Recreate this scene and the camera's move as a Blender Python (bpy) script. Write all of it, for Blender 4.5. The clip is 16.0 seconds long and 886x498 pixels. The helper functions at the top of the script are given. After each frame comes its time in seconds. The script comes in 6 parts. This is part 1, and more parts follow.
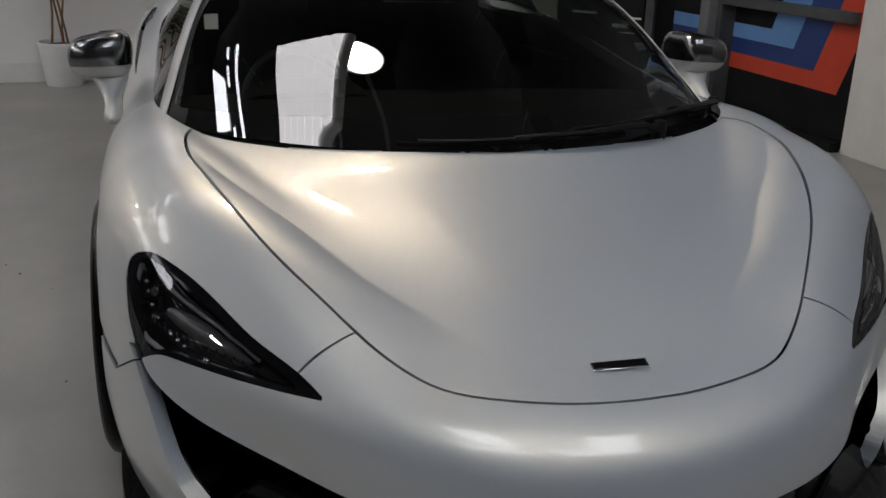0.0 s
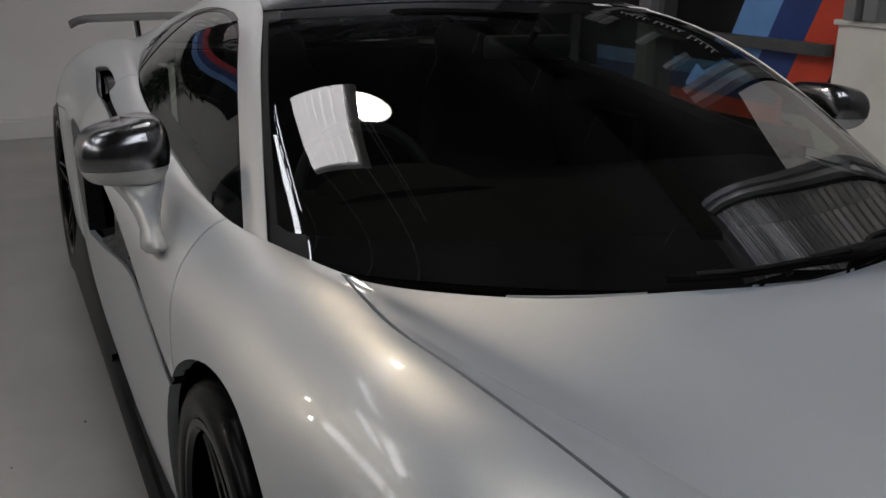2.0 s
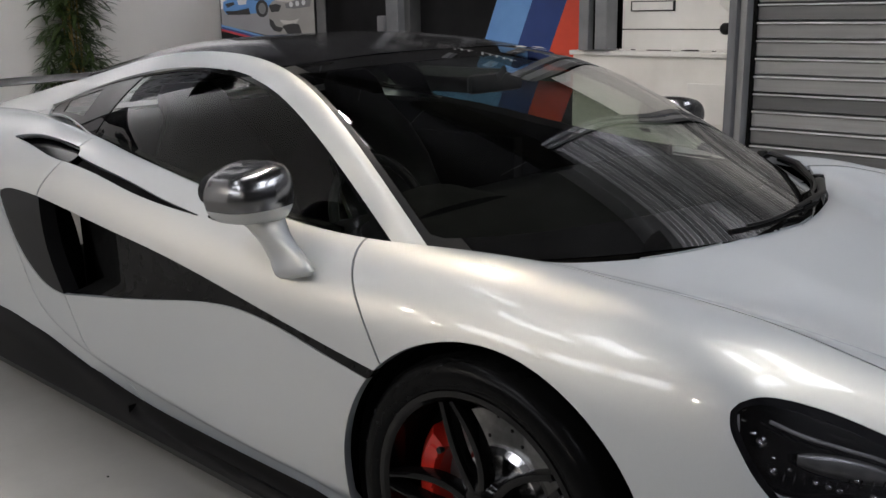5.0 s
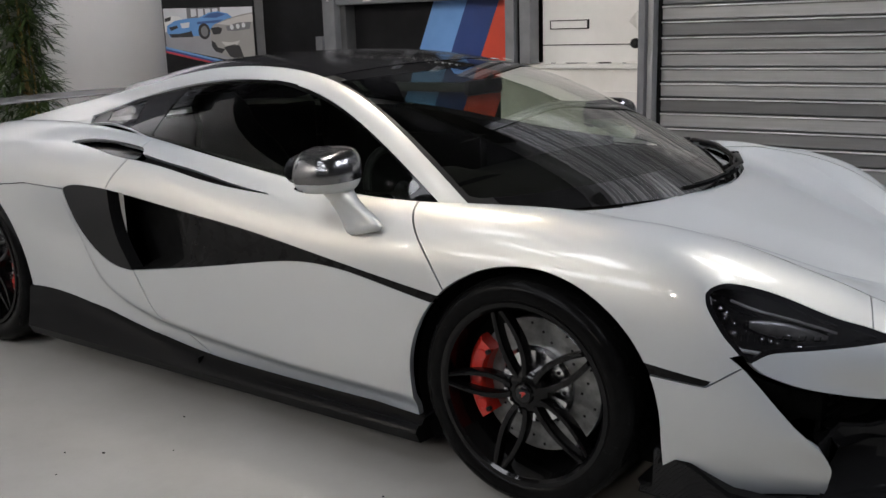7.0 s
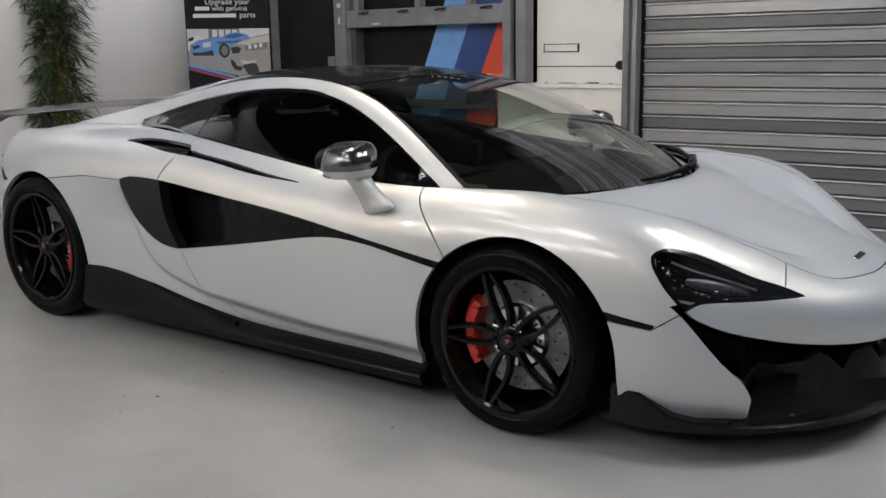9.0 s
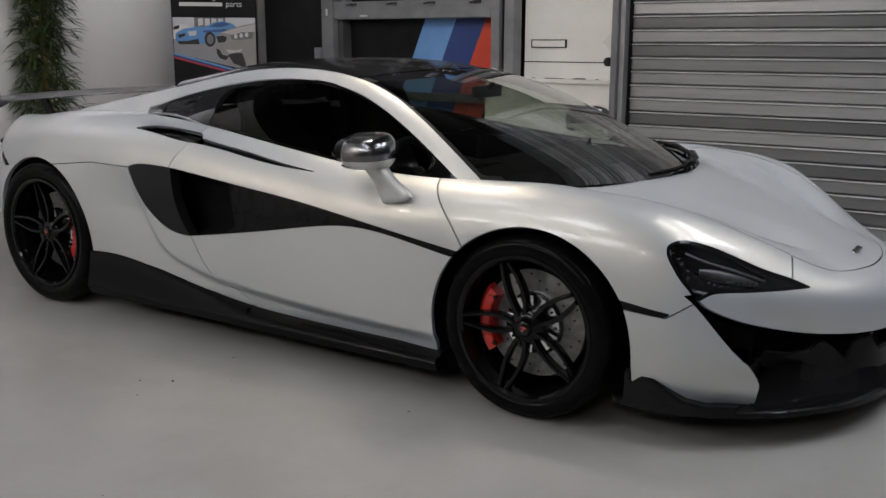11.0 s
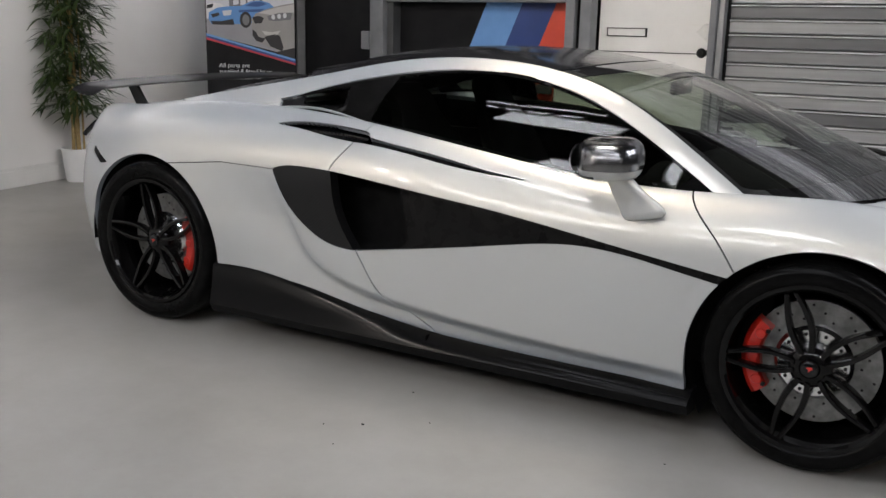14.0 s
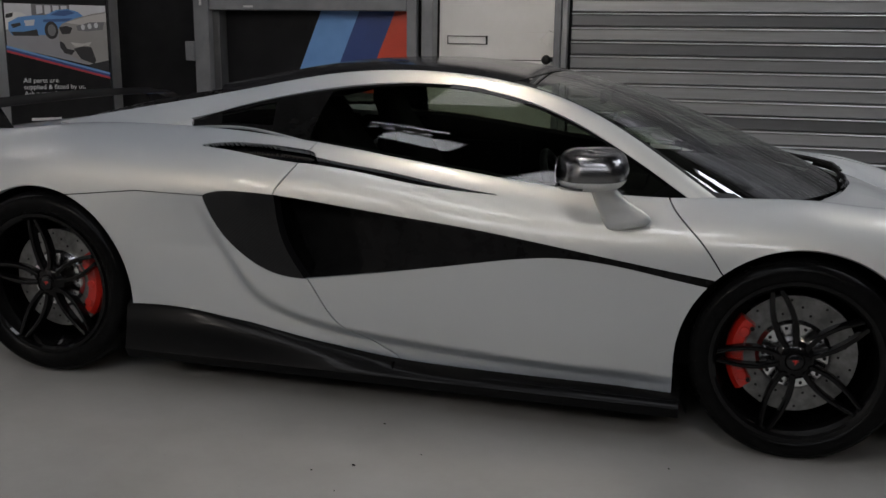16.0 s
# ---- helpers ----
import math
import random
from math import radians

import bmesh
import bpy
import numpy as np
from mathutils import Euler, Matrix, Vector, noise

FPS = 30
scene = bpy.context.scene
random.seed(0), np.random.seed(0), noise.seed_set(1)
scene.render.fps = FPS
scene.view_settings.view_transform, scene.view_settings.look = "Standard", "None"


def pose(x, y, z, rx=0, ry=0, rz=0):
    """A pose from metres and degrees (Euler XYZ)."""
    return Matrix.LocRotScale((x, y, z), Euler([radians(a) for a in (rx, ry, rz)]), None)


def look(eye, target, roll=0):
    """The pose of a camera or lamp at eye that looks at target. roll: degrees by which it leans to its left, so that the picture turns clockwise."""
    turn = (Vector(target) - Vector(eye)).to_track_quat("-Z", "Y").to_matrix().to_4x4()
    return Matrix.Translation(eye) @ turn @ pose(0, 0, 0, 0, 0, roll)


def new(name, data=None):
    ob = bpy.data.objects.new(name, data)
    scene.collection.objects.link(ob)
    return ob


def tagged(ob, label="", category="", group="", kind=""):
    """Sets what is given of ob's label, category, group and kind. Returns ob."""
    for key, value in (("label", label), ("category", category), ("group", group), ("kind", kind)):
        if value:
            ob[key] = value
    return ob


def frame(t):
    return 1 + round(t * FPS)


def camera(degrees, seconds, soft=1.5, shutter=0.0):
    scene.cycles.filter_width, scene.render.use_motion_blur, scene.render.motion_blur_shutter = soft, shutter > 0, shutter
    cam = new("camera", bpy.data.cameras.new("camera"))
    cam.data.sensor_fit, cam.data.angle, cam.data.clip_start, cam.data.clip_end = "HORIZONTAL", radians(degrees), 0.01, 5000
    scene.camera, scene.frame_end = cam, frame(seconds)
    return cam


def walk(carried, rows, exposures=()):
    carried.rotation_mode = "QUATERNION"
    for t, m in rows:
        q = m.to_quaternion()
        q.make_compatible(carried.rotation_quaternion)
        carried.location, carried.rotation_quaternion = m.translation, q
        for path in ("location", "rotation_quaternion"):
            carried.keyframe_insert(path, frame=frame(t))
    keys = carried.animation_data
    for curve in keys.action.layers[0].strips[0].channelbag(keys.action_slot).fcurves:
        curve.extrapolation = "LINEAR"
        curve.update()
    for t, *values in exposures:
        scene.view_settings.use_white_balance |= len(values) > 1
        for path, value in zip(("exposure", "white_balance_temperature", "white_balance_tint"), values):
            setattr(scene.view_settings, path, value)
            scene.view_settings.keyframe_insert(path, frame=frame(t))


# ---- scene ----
cam = camera(50.7, 16.0)
PATH = [
    (0, (3.561, -0.718, 1.259), (1.739, -0.217, 0.605), 1.8),
    (0.5, (3.327, -0.806, 1.255), (1.508, -0.261, 0.626), 1.7),
    (1, (3.054, -1.031, 1.256), (1.277, -0.332, 0.663), 1.6),
    (1.5, (2.835, -1.118, 1.243), (1.069, -0.381, 0.658), 1.7),
    (2, (2.583, -1.187, 1.248), (0.868, -0.345, 0.659), 1.3),
    (2.5, (2.39, -1.3, 1.24), (0.741, -0.319, 0.674), 0.8),
    (3, (2.263, -1.472, 1.257), (0.706, -0.341, 0.71), -0.1),
    (3.5, (2.262, -1.597, 1.259), (0.744, -0.393, 0.764), -1.0),
    (4, (2.307, -1.786, 1.264), (0.859, -0.501, 0.759), -0.9),
    (6.5, (2.479, -2.73, 1.277), (1.31, -1.174, 0.818), -1.8),
    (7, (2.538, -2.933, 1.28), (1.397, -1.357, 0.815), -1.7),
    (7.5, (2.626, -3.057, 1.271), (1.459, -1.495, 0.825), -1.6),
    (8, (2.744, -3.19, 1.274), (1.563, -1.638, 0.834), -1.7),
    (8.5, (2.802, -3.304, 1.276), (1.637, -1.735, 0.852), -1.4),
    (9, (2.89, -3.43, 1.259), (1.744, -1.845, 0.843), -1.0),
    (11.5, (2.69, -3.611, 1.268), (1.615, -1.982, 0.834), 0.2),
    (12, (2.54, -3.597, 1.251), (1.455, -1.978, 0.805), 0.4),
    (12.5, (2.352, -3.575, 1.272), (1.283, -1.947, 0.819), 0.7),
    (13, (2.123, -3.601, 1.273), (1.114, -1.933, 0.827), 1.3),
    (13.5, (1.886, -3.694, 1.28), (0.931, -1.999, 0.818), 1.1),
    (14, (1.686, -3.697, 1.268), (0.717, -2.01, 0.806), 1.3),
    (14.5, (1.498, -3.693, 1.271), (0.577, -1.975, 0.819), 1.0),
    (15, (1.324, -3.692, 1.276), (0.502, -1.922, 0.837), 0.9),
    (15.5, (1.129, -3.758, 1.281), (0.472, -1.92, 0.843), 0.3),
    (16, (1.001, -3.833, 1.272), (0.491, -1.95, 0.832), 0.8),
]
walk(cam, [(t, look(eye, target, roll)) for t, eye, target, roll in PATH], [(0, -0.15, 6420, 15), (1, 0.08, 6420, 15), (1.5, -0.06, 6420, 15), (2.5, -0.36, 6420, 15), (4, 0.36, 6420, 15), (6.5, 0.66, 6420, 15), (8, 0.86, 6420, 15), (9, 0.77, 6420, 15), (11.5, 0.40, 6420, 15), (12.5, 0.43, 6420, 15), (13.5, 0.82, 6420, 15), (14, 0.84, 6420, 15), (15, 0.33, 6420, 15), (15.5, 0.02, 6420, 15), (16, -0.05, 6420, 15)])

# ---- world, exposure ----
world = bpy.data.worlds.new("world")
world.use_nodes = True
world.node_tree.nodes["Background"].inputs[0].default_value = (0.55, 0.6, 0.7, 1)
world.node_tree.nodes["Background"].inputs[1].default_value = 0.05
scene.world = world

# ---- materials ----


def mat(name):
    m = bpy.data.materials.new(name)
    m.use_nodes = True
    nt = m.node_tree
    return m, nt, nt.nodes["Principled BSDF"]


def noise_tex(nt, scale, detail=4.0, rough=0.55, coords="Object", stretch=None):
    tc = nt.nodes.new("ShaderNodeTexCoord")
    n = nt.nodes.new("ShaderNodeTexNoise")
    n.inputs["Scale"].default_value, n.inputs["Detail"].default_value, n.inputs["Roughness"].default_value = scale, detail, rough
    if stretch:
        mp = nt.nodes.new("ShaderNodeMapping")
        mp.inputs["Scale"].default_value = stretch
        nt.links.new(tc.outputs[coords], mp.inputs["Vector"])
        nt.links.new(mp.outputs["Vector"], n.inputs["Vector"])
    else:
        nt.links.new(tc.outputs[coords], n.inputs["Vector"])
    return n.outputs["Fac"]


def ramp(nt, fac, stops):
    r = nt.nodes.new("ShaderNodeValToRGB")
    e = r.color_ramp.elements
    e[0].position, e[0].color = stops[0][0], (*stops[0][1], 1)
    e[1].position, e[1].color = stops[-1][0], (*stops[-1][1], 1)
    for p, c in stops[1:-1]:
        k = e.new(p)
        k.color = (*c, 1)
    nt.links.new(fac, r.inputs["Fac"])
    return r.outputs["Color"]


def bump(nt, bsdf, fac, strength, distance=0.002):
    b = nt.nodes.new("ShaderNodeBump")
    b.inputs["Strength"].default_value, b.inputs["Distance"].default_value = strength, distance
    nt.links.new(fac, b.inputs["Height"])
    nt.links.new(b.outputs["Normal"], bsdf.inputs["Normal"])


def mixed(name, a, b, scale, rough=0.5, metal=0.0, detail=4.0, bumps=0.0, coat=0.0, span=(0.35, 0.65), rough2=None, stretch=None, spec=0.5):
    """A surface that varies between two colours at one scale, with fine relief at another."""
    m, nt, p = mat(name)
    nt.links.new(ramp(nt, noise_tex(nt, scale, detail, stretch=stretch), [(span[0], a), (span[1], b)]), p.inputs["Base Color"])
    p.inputs["Roughness"].default_value, p.inputs["Metallic"].default_value = rough, metal
    p.inputs["Specular IOR Level"].default_value = spec
    if rough2 is not None:
        nt.links.new(ramp(nt, noise_tex(nt, scale * 2.3, 5), [(0.3, (rough,) * 3), (0.7, (rough2,) * 3)]), p.inputs["Roughness"])
    if coat:
        p.inputs["Coat Weight"].default_value, p.inputs["Coat Roughness"].default_value = coat, 0.04
    if bumps:
        bump(nt, p, noise_tex(nt, scale * 14, 3), bumps)
    return m


def glow(name, colour, strength):
    m, nt, p = mat(name)
    p.inputs["Base Color"].default_value = (0.8, 0.8, 0.8, 1)
    p.inputs["Emission Color"].default_value = (*colour, 1)
    p.inputs["Emission Strength"].default_value = strength
    return m


def glass(name, tint, gloss=0.0, base=0.08):
    """Thin tinted glass: reflection that grows towards grazing over what shows through."""
    m, nt, p = mat(name)
    nt.nodes.remove(p)
    tr, gl, mx, lw, pw, ma = (nt.nodes.new("ShaderNode" + k) for k in ("BsdfTransparent", "BsdfGlossy", "MixShader", "LayerWeight", "Math", "Math"))
    tr.inputs["Color"].default_value = (*tint, 1)
    gl.inputs["Roughness"].default_value = gloss
    gl.inputs["Color"].default_value = (1, 1, 1, 1)
    lw.inputs["Blend"].default_value = 0.5
    pw.operation, ma.operation = "POWER", "MULTIPLY_ADD"
    pw.inputs[1].default_value, ma.inputs[1].default_value, ma.inputs[2].default_value = 5.0, 1 - base, base
    nt.links.new(lw.outputs["Facing"], pw.inputs[0])
    nt.links.new(pw.outputs[0], ma.inputs[0])
    nt.links.new(ma.outputs[0], mx.inputs[0])
    nt.links.new(tr.outputs[0], mx.inputs[1])
    nt.links.new(gl.outputs[0], mx.inputs[2])
    nt.links.new(mx.outputs[0], nt.nodes["Material Output"].inputs["Surface"])
    return m


def pearl():
    """Pearl white car paint: a cool white ground, warm fine flake over it, all under clear lacquer."""
    m, nt, p = mat("pearl_white_paint")
    nt.links.new(ramp(nt, noise_tex(nt, 900.0, 2), [(0.3, (0.325, 0.385, 0.465)), (0.7, (0.38, 0.44, 0.52))]), p.inputs["Base Color"])
    q = nt.nodes.new("ShaderNodeBsdfPrincipled")
    nt.links.new(ramp(nt, noise_tex(nt, 1500.0, 1), [(0.3, (0.76, 0.685, 0.53)), (0.7, (0.96, 0.88, 0.70))]), q.inputs["Base Color"])
    q.inputs["Metallic"].default_value = 1.0
    p.inputs["Roughness"].default_value, q.inputs["Roughness"].default_value = 0.6, 0.48
    for b in (p, q):
        b.inputs["Coat Weight"].default_value, b.inputs["Coat Roughness"].default_value, b.inputs["Coat IOR"].default_value = 0.75, 0.032, 1.5
    bump(nt, q, noise_tex(nt, 1400.0, 1), 0.06, 0.0005)
    mx = nt.nodes.new("ShaderNodeMixShader")
    mx.inputs[0].default_value = 0.41
    nt.links.new(p.outputs[0], mx.inputs[1])
    nt.links.new(q.outputs[0], mx.inputs[2])
    nt.links.new(mx.outputs[0], nt.nodes["Material Output"].inputs["Surface"])
    return m


def carbon(name, a, b, rough, coat, lacquer=0.025):
    """Twill carbon weave under lacquer."""
    m, nt, p = mat(name)
    tc = nt.nodes.new("ShaderNodeTexCoord")
    ck = nt.nodes.new("ShaderNodeTexChecker")
    mp = nt.nodes.new("ShaderNodeMapping")
    mp.inputs["Rotation"].default_value = (0.4, 0.3, 0.785)
    nt.links.new(tc.outputs["Object"], mp.inputs["Vector"])
    nt.links.new(mp.outputs["Vector"], ck.inputs["Vector"])
    ck.inputs["Scale"].default_value = 420.0
    ck.inputs["Color1"].default_value, ck.inputs["Color2"].default_value = (*a, 1), (*b, 1)
    nt.links.new(ck.outputs["Color"], p.inputs["Base Color"])
    p.inputs["Roughness"].default_value, p.inputs["Specular IOR Level"].default_value = rough, 0.05
    p.inputs["Coat Weight"].default_value, p.inputs["Coat Roughness"].default_value = coat, lacquer
    return m


PAINT = pearl()
CARBON = carbon("gloss_carbon", (0.009, 0.009, 0.0095), (0.015, 0.015, 0.0155), 0.35, 0.32)
ROOF = mixed("gloss_black_roof", (0.008, 0.008, 0.009), (0.013, 0.013, 0.014), 6.0, 0.12, 0.0, rough2=0.16, spec=0.5)
BLACK = mixed("black_trim", (0.005, 0.005, 0.005), (0.009, 0.009, 0.009), 30.0, 0.45, bumps=0.1, spec=0.2)
GLOSS_BLACK = mixed("gloss_black", (0.004, 0.004, 0.005), (0.008, 0.008, 0.009), 20.0, 0.12, coat=0.2, spec=0.3)
SATIN = mixed("satin_black_panel", (0.006, 0.006, 0.006), (0.010, 0.0095, 0.0095), 9.0, 0.24, rough2=0.32, spec=0.12)
FRIT = mixed("black_glass_print", (0.004, 0.004, 0.004), (0.007, 0.007, 0.007), 20.0, 0.02)
FRIT.node_tree.nodes["Principled BSDF"].inputs["IOR"].default_value = 2.2
SIDE_FRIT = mixed("black_side_glass_print", (0.004, 0.004, 0.004), (0.007, 0.007, 0.007), 20.0, 0.04, spec=0.14)
LINER = mixed("dark_liner", (0.003, 0.003, 0.003), (0.006, 0.006, 0.006), 20.0, 0.9, spec=0.1)
SCREEN = glass("tinted_glass", (0.68, 0.74, 0.67), base=0.14)
SIDE_GLASS = glass("dark_side_glass", (0.42, 0.47, 0.40), base=0.029)
LENS = glass("clear_lens", (0.72, 0.72, 0.74))
TYRE = mixed("tyre_rubber", (0.003, 0.003, 0.003), (0.005, 0.005, 0.005), 30.0, 0.2, bumps=0.0, rough2=0.28, spec=0.06)
RIM = mixed("dark_grey_wheel_paint", (0.0022, 0.0021, 0.0022), (0.004, 0.0039, 0.004), 12.0, 0.25, 0.0, coat=0.38, spec=0.05)
GLOSS_CARBON = carbon("wet_gloss_carbon", (0.004, 0.004, 0.0042), (0.007, 0.007, 0.0073), 0.25, 0.30)
STEEL = mixed("brake_disc_steel", (0.19, 0.19, 0.187), (0.28, 0.28, 0.276), 40.0, 0.34, 0.9, rough2=0.45, stretch=(1, 1, 1))
CALIPER = mixed("red_caliper_paint", (0.40, 0.012, 0.006), (0.48, 0.018, 0.009), 20.0, 0.35, coat=0.4, bumps=0.05)
CHROME = mixed("dark_chrome", (0.18, 0.18, 0.185), (0.24, 0.24, 0.245), 4.0, 0.16, 1.0)
SMOKED = mixed("smoked_chrome_film", (0.18, 0.18, 0.185), (0.235, 0.235, 0.24), 5.0, 0.19, 1.0, rough2=0.27)
SKIRT = carbon("skirt_carbon", (0.004, 0.004, 0.0042), (0.007, 0.007, 0.0073), 0.3, 0.07, 0.12)
SILVER = mixed("bright_metal", (0.62, 0.62, 0.62), (0.72, 0.72, 0.72), 6.0, 0.18, 1.0)
CABIN = mixed("black_alcantara", (0.003, 0.003, 0.003), (0.005, 0.005, 0.005), 14.0, 0.9, bumps=0.3, spec=0.04)
LEATHER = mixed("black_leather", (0.006, 0.006, 0.006), (0.010, 0.010, 0.010), 22.0, 0.5, bumps=0.25, spec=0.15)
DECAL_OR_REFLECTION = mixed("pale_decal_or_reflection", (0.5, 0.5, 0.5), (0.6, 0.6, 0.6), 30.0, 0.4)
RED = mixed("red_emblem", (0.5, 0.03, 0.02), (0.6, 0.04, 0.03), 30.0, 0.35)

WHITE_WALL = mixed("white_painted_wall", (0.75, 0.74, 0.72), (0.83, 0.82, 0.80), 1.3, 0.6, bumps=0.12, span=(0.25, 0.75), rough2=0.7)
WHITE_DOOR = mixed("white_painted_steel", (0.66, 0.655, 0.63), (0.76, 0.75, 0.73), 3.0, 0.42, bumps=0.06, span=(0.25, 0.7))
CREAM = mixed("old_white_board", (0.62, 0.60, 0.56), (0.75, 0.74, 0.71), 2.2, 0.55, bumps=0.15, span=(0.3, 0.6))
GREY_STEEL = mixed("grey_painted_steel", (0.14, 0.146, 0.155), (0.19, 0.197, 0.205), 5.0, 0.45, bumps=0.05)
DARK_STEEL = mixed("dark_grey_steel", (0.05, 0.052, 0.055), (0.075, 0.078, 0.08), 5.0, 0.45, bumps=0.05)
BLACK_BOARD = mixed("matt_black_board", (0.007, 0.007, 0.008), (0.012, 0.012, 0.013), 4.0, 0.55, spec=0.15)
BLUE_A = mixed("light_blue_vinyl", (0.13, 0.30, 0.62), (0.15, 0.33, 0.66), 6.0, 0.4)
BLUE_B = mixed("dark_blue_vinyl", (0.018, 0.045, 0.18), (0.022, 0.052, 0.20), 6.0, 0.4)
RED_C = mixed("red_vinyl", (0.55, 0.055, 0.025), (0.62, 0.065, 0.03), 6.0, 0.4)

# ---- building tools ----


def mesh_ob(name, verts, faces, material, parent=None, label="", smooth=True, normals=None):
    me = bpy.data.meshes.new(name)
    me.from_pydata([tuple(v) for v in verts], [], [tuple(f) for f in faces])
    me.materials.append(material)
    if smooth:
        me.polygons.foreach_set("use_smooth", [True] * len(me.polygons))
    me.update()
    if normals is not None:
        me.normals_split_custom_set_from_vertices([tuple(n) for n in normals])
    ob = new(name, me)
    ob.parent = parent
    if label:
        tagged(ob, label)
    return ob


def part(name, bm, material, parent=None, label="", smooth=False, angle=None):
    me = bpy.data.meshes.new(name)
    bmesh.ops.recalc_face_normals(bm, faces=bm.faces[:])
    bm.to_mesh(me)
    bm.free()
    me.materials.append(material)
    if smooth:
        me.polygons.foreach_set("use_smooth", [True] * len(me.polygons))
        me.set_sharp_from_angle(angle=radians(angle or 40))
    ob = new(name, me)
    ob.parent = parent
    if label:
        tagged(ob, label)
    return ob


def thing(name, label, category, group="", kind="", at=(0, 0, 0)):
    ob = new(name)
    ob.location = at
    return tagged(ob, label, category, group, kind)


def box(bm, lo, hi, bevel=0.0, m=None):
    """A box between two corners, with rounded edges, into bm."""
    c = [(a + b) / 2 for a, b in zip(lo, hi)]
    s = [abs(b - a) for a, b in zip(lo, hi)]
    t = Matrix.Translation(c) @ Matrix.Diagonal((*s, 1))
    r = bmesh.ops.create_cube(bm, size=1.0, matrix=(m @ t) if m else t)
    if bevel:
        edges = list({e for v in r["verts"] for e in v.link_edges})
        bmesh.ops.bevel(bm, geom=edges, offset=bevel, segments=2, affect="EDGES", profile=0.5)
    return bm


def boxes(*items, bevel=0.0):
    bm = bmesh.new()
    for lo, hi in items:
        box(bm, lo, hi, bevel)
    return bm


def tube(bm, pts, radius, sides=10, closed=False, flat=1.0):
    """A swept round bar along pts (radius may be one number or one a point)."""
    pts = [Vector(p) for p in pts]
    n = len(pts)
    rings = []
    up = Vector((0, 0, 1))
    for i, p in enumerate(pts):
        a = pts[(i - 1) % n] if (closed or i > 0) else p
        b = pts[(i + 1) % n] if (closed or i < n - 1) else p
        d = (b - a).normalized()
        s = d.cross(up)
        if s.length < 1e-3:
            s = d.cross(Vector((1, 0, 0)))
        s.normalize()
        t = s.cross(d)
        r = radius[i] if isinstance(radius, (list, tuple)) else radius
        rings.append([bm.verts.new(p + r * (math.cos(k * math.tau / sides) * s + flat * math.sin(k * math.tau / sides) * t)) for k in range(sides)])
    for i in range(n if closed else n - 1):
        A, B = rings[i], rings[(i + 1) % n]
        for k in range(sides):
            bm.faces.new((A[k], A[(k + 1) % sides], B[(k + 1) % sides], B[k]))
    if not closed:
        bm.faces.new(rings[0])
        bm.faces.new(rings[-1])
    return bm


def lathe(bm, profile, steps=48, axis="y", centre=(0, 0, 0), closed=False, arc=(0, math.tau)):
    """Turns a profile of (radius, along) round an axis."""
    full = abs(arc[1] - arc[0] - math.tau) < 1e-6
    n = steps if full else steps + 1
    rings = []
    for k in range(n):
        a = arc[0] + (arc[1] - arc[0]) * k / steps
        c, s = math.cos(a), math.sin(a)
        ring = []
        for r, h in profile:
            v = {"y": (r * c, h, r * s), "z": (r * c, r * s, h), "x": (h, r * c, r * s)}[axis]
            ring.append(bm.verts.new(Vector(v) + Vector(centre)))
        rings.append(ring)
    m = len(profile)
    for k in range(n if full else n - 1):
        A, B = rings[k], rings[(k + 1) % n]
        for i in range(m if closed else m - 1):
            bm.faces.new((A[i], A[(i + 1) % m], B[(i + 1) % m], B[i]))
    if closed and not full:
        bm.faces.new(rings[0])
        bm.faces.new(rings[-1])
    return bm


def prism(bm, outline, lo, hi, axis="y", m=None):
    """A flat outline pushed from lo to hi along an axis; outline in the two other axes."""
    def at(p, h):
        v = {"y": (p[0], h, p[1]), "z": (p[0], p[1], h), "x": (h, p[0], p[1])}[axis]
        return (m @ Vector(v)) if m else Vector(v)
    A = [bm.verts.new(at(p, lo)) for p in outline]
    B = [bm.verts.new(at(p, hi)) for p in outline]
    n = len(outline)
    for i in range(n):
        bm.faces.new((A[i], A[(i + 1) % n], B[(i + 1) % n], B[i]))
    bm.faces.new(A)
    bm.faces.new(B)
    return bm


def cubic(knots, values, at):
    """A natural cubic spline through values (n, d) at knots, read at the places at."""
    t, y, q = np.asarray(knots, float), np.asarray(values, float), np.asarray(at, float)
    n, h = len(t), np.diff(t)
    A, r = np.eye(n), np.zeros((n, y.shape[1]))
    for i in range(1, n - 1):
        A[i, i - 1:i + 2] = h[i - 1], 2 * (h[i - 1] + h[i]), h[i]
        r[i] = 6 * ((y[i + 1] - y[i]) / h[i] - (y[i] - y[i - 1]) / h[i - 1])
    s = np.linalg.solve(A, r)
    k = np.clip(np.searchsorted(t, q) - 1, 0, n - 2)
    a, b, hk = (t[k + 1] - q)[:, None], (q - t[k])[:, None], h[k][:, None]
    return (s[k] * a ** 3 + s[k + 1] * b ** 3) / (6 * hk) + (y[k] / hk - s[k] * hk / 6) * a + (y[k + 1] / hk - s[k + 1] * hk / 6) * b


def curve(points, n=80, closed=False):
    """n places on a smooth curve through a few points."""
    p = np.array(points, float)
    if closed:
        p = np.vstack([p[-3:], p, p[:3]])
    d = np.r_[0, np.cumsum(np.linalg.norm(np.diff(p, axis=0), axis=1) ** 0.6)]
    lo, hi = (d[3], d[-3]) if closed else (d[0], d[-1])
    return cubic(d, p, np.linspace(lo, hi, n, endpoint=not closed))


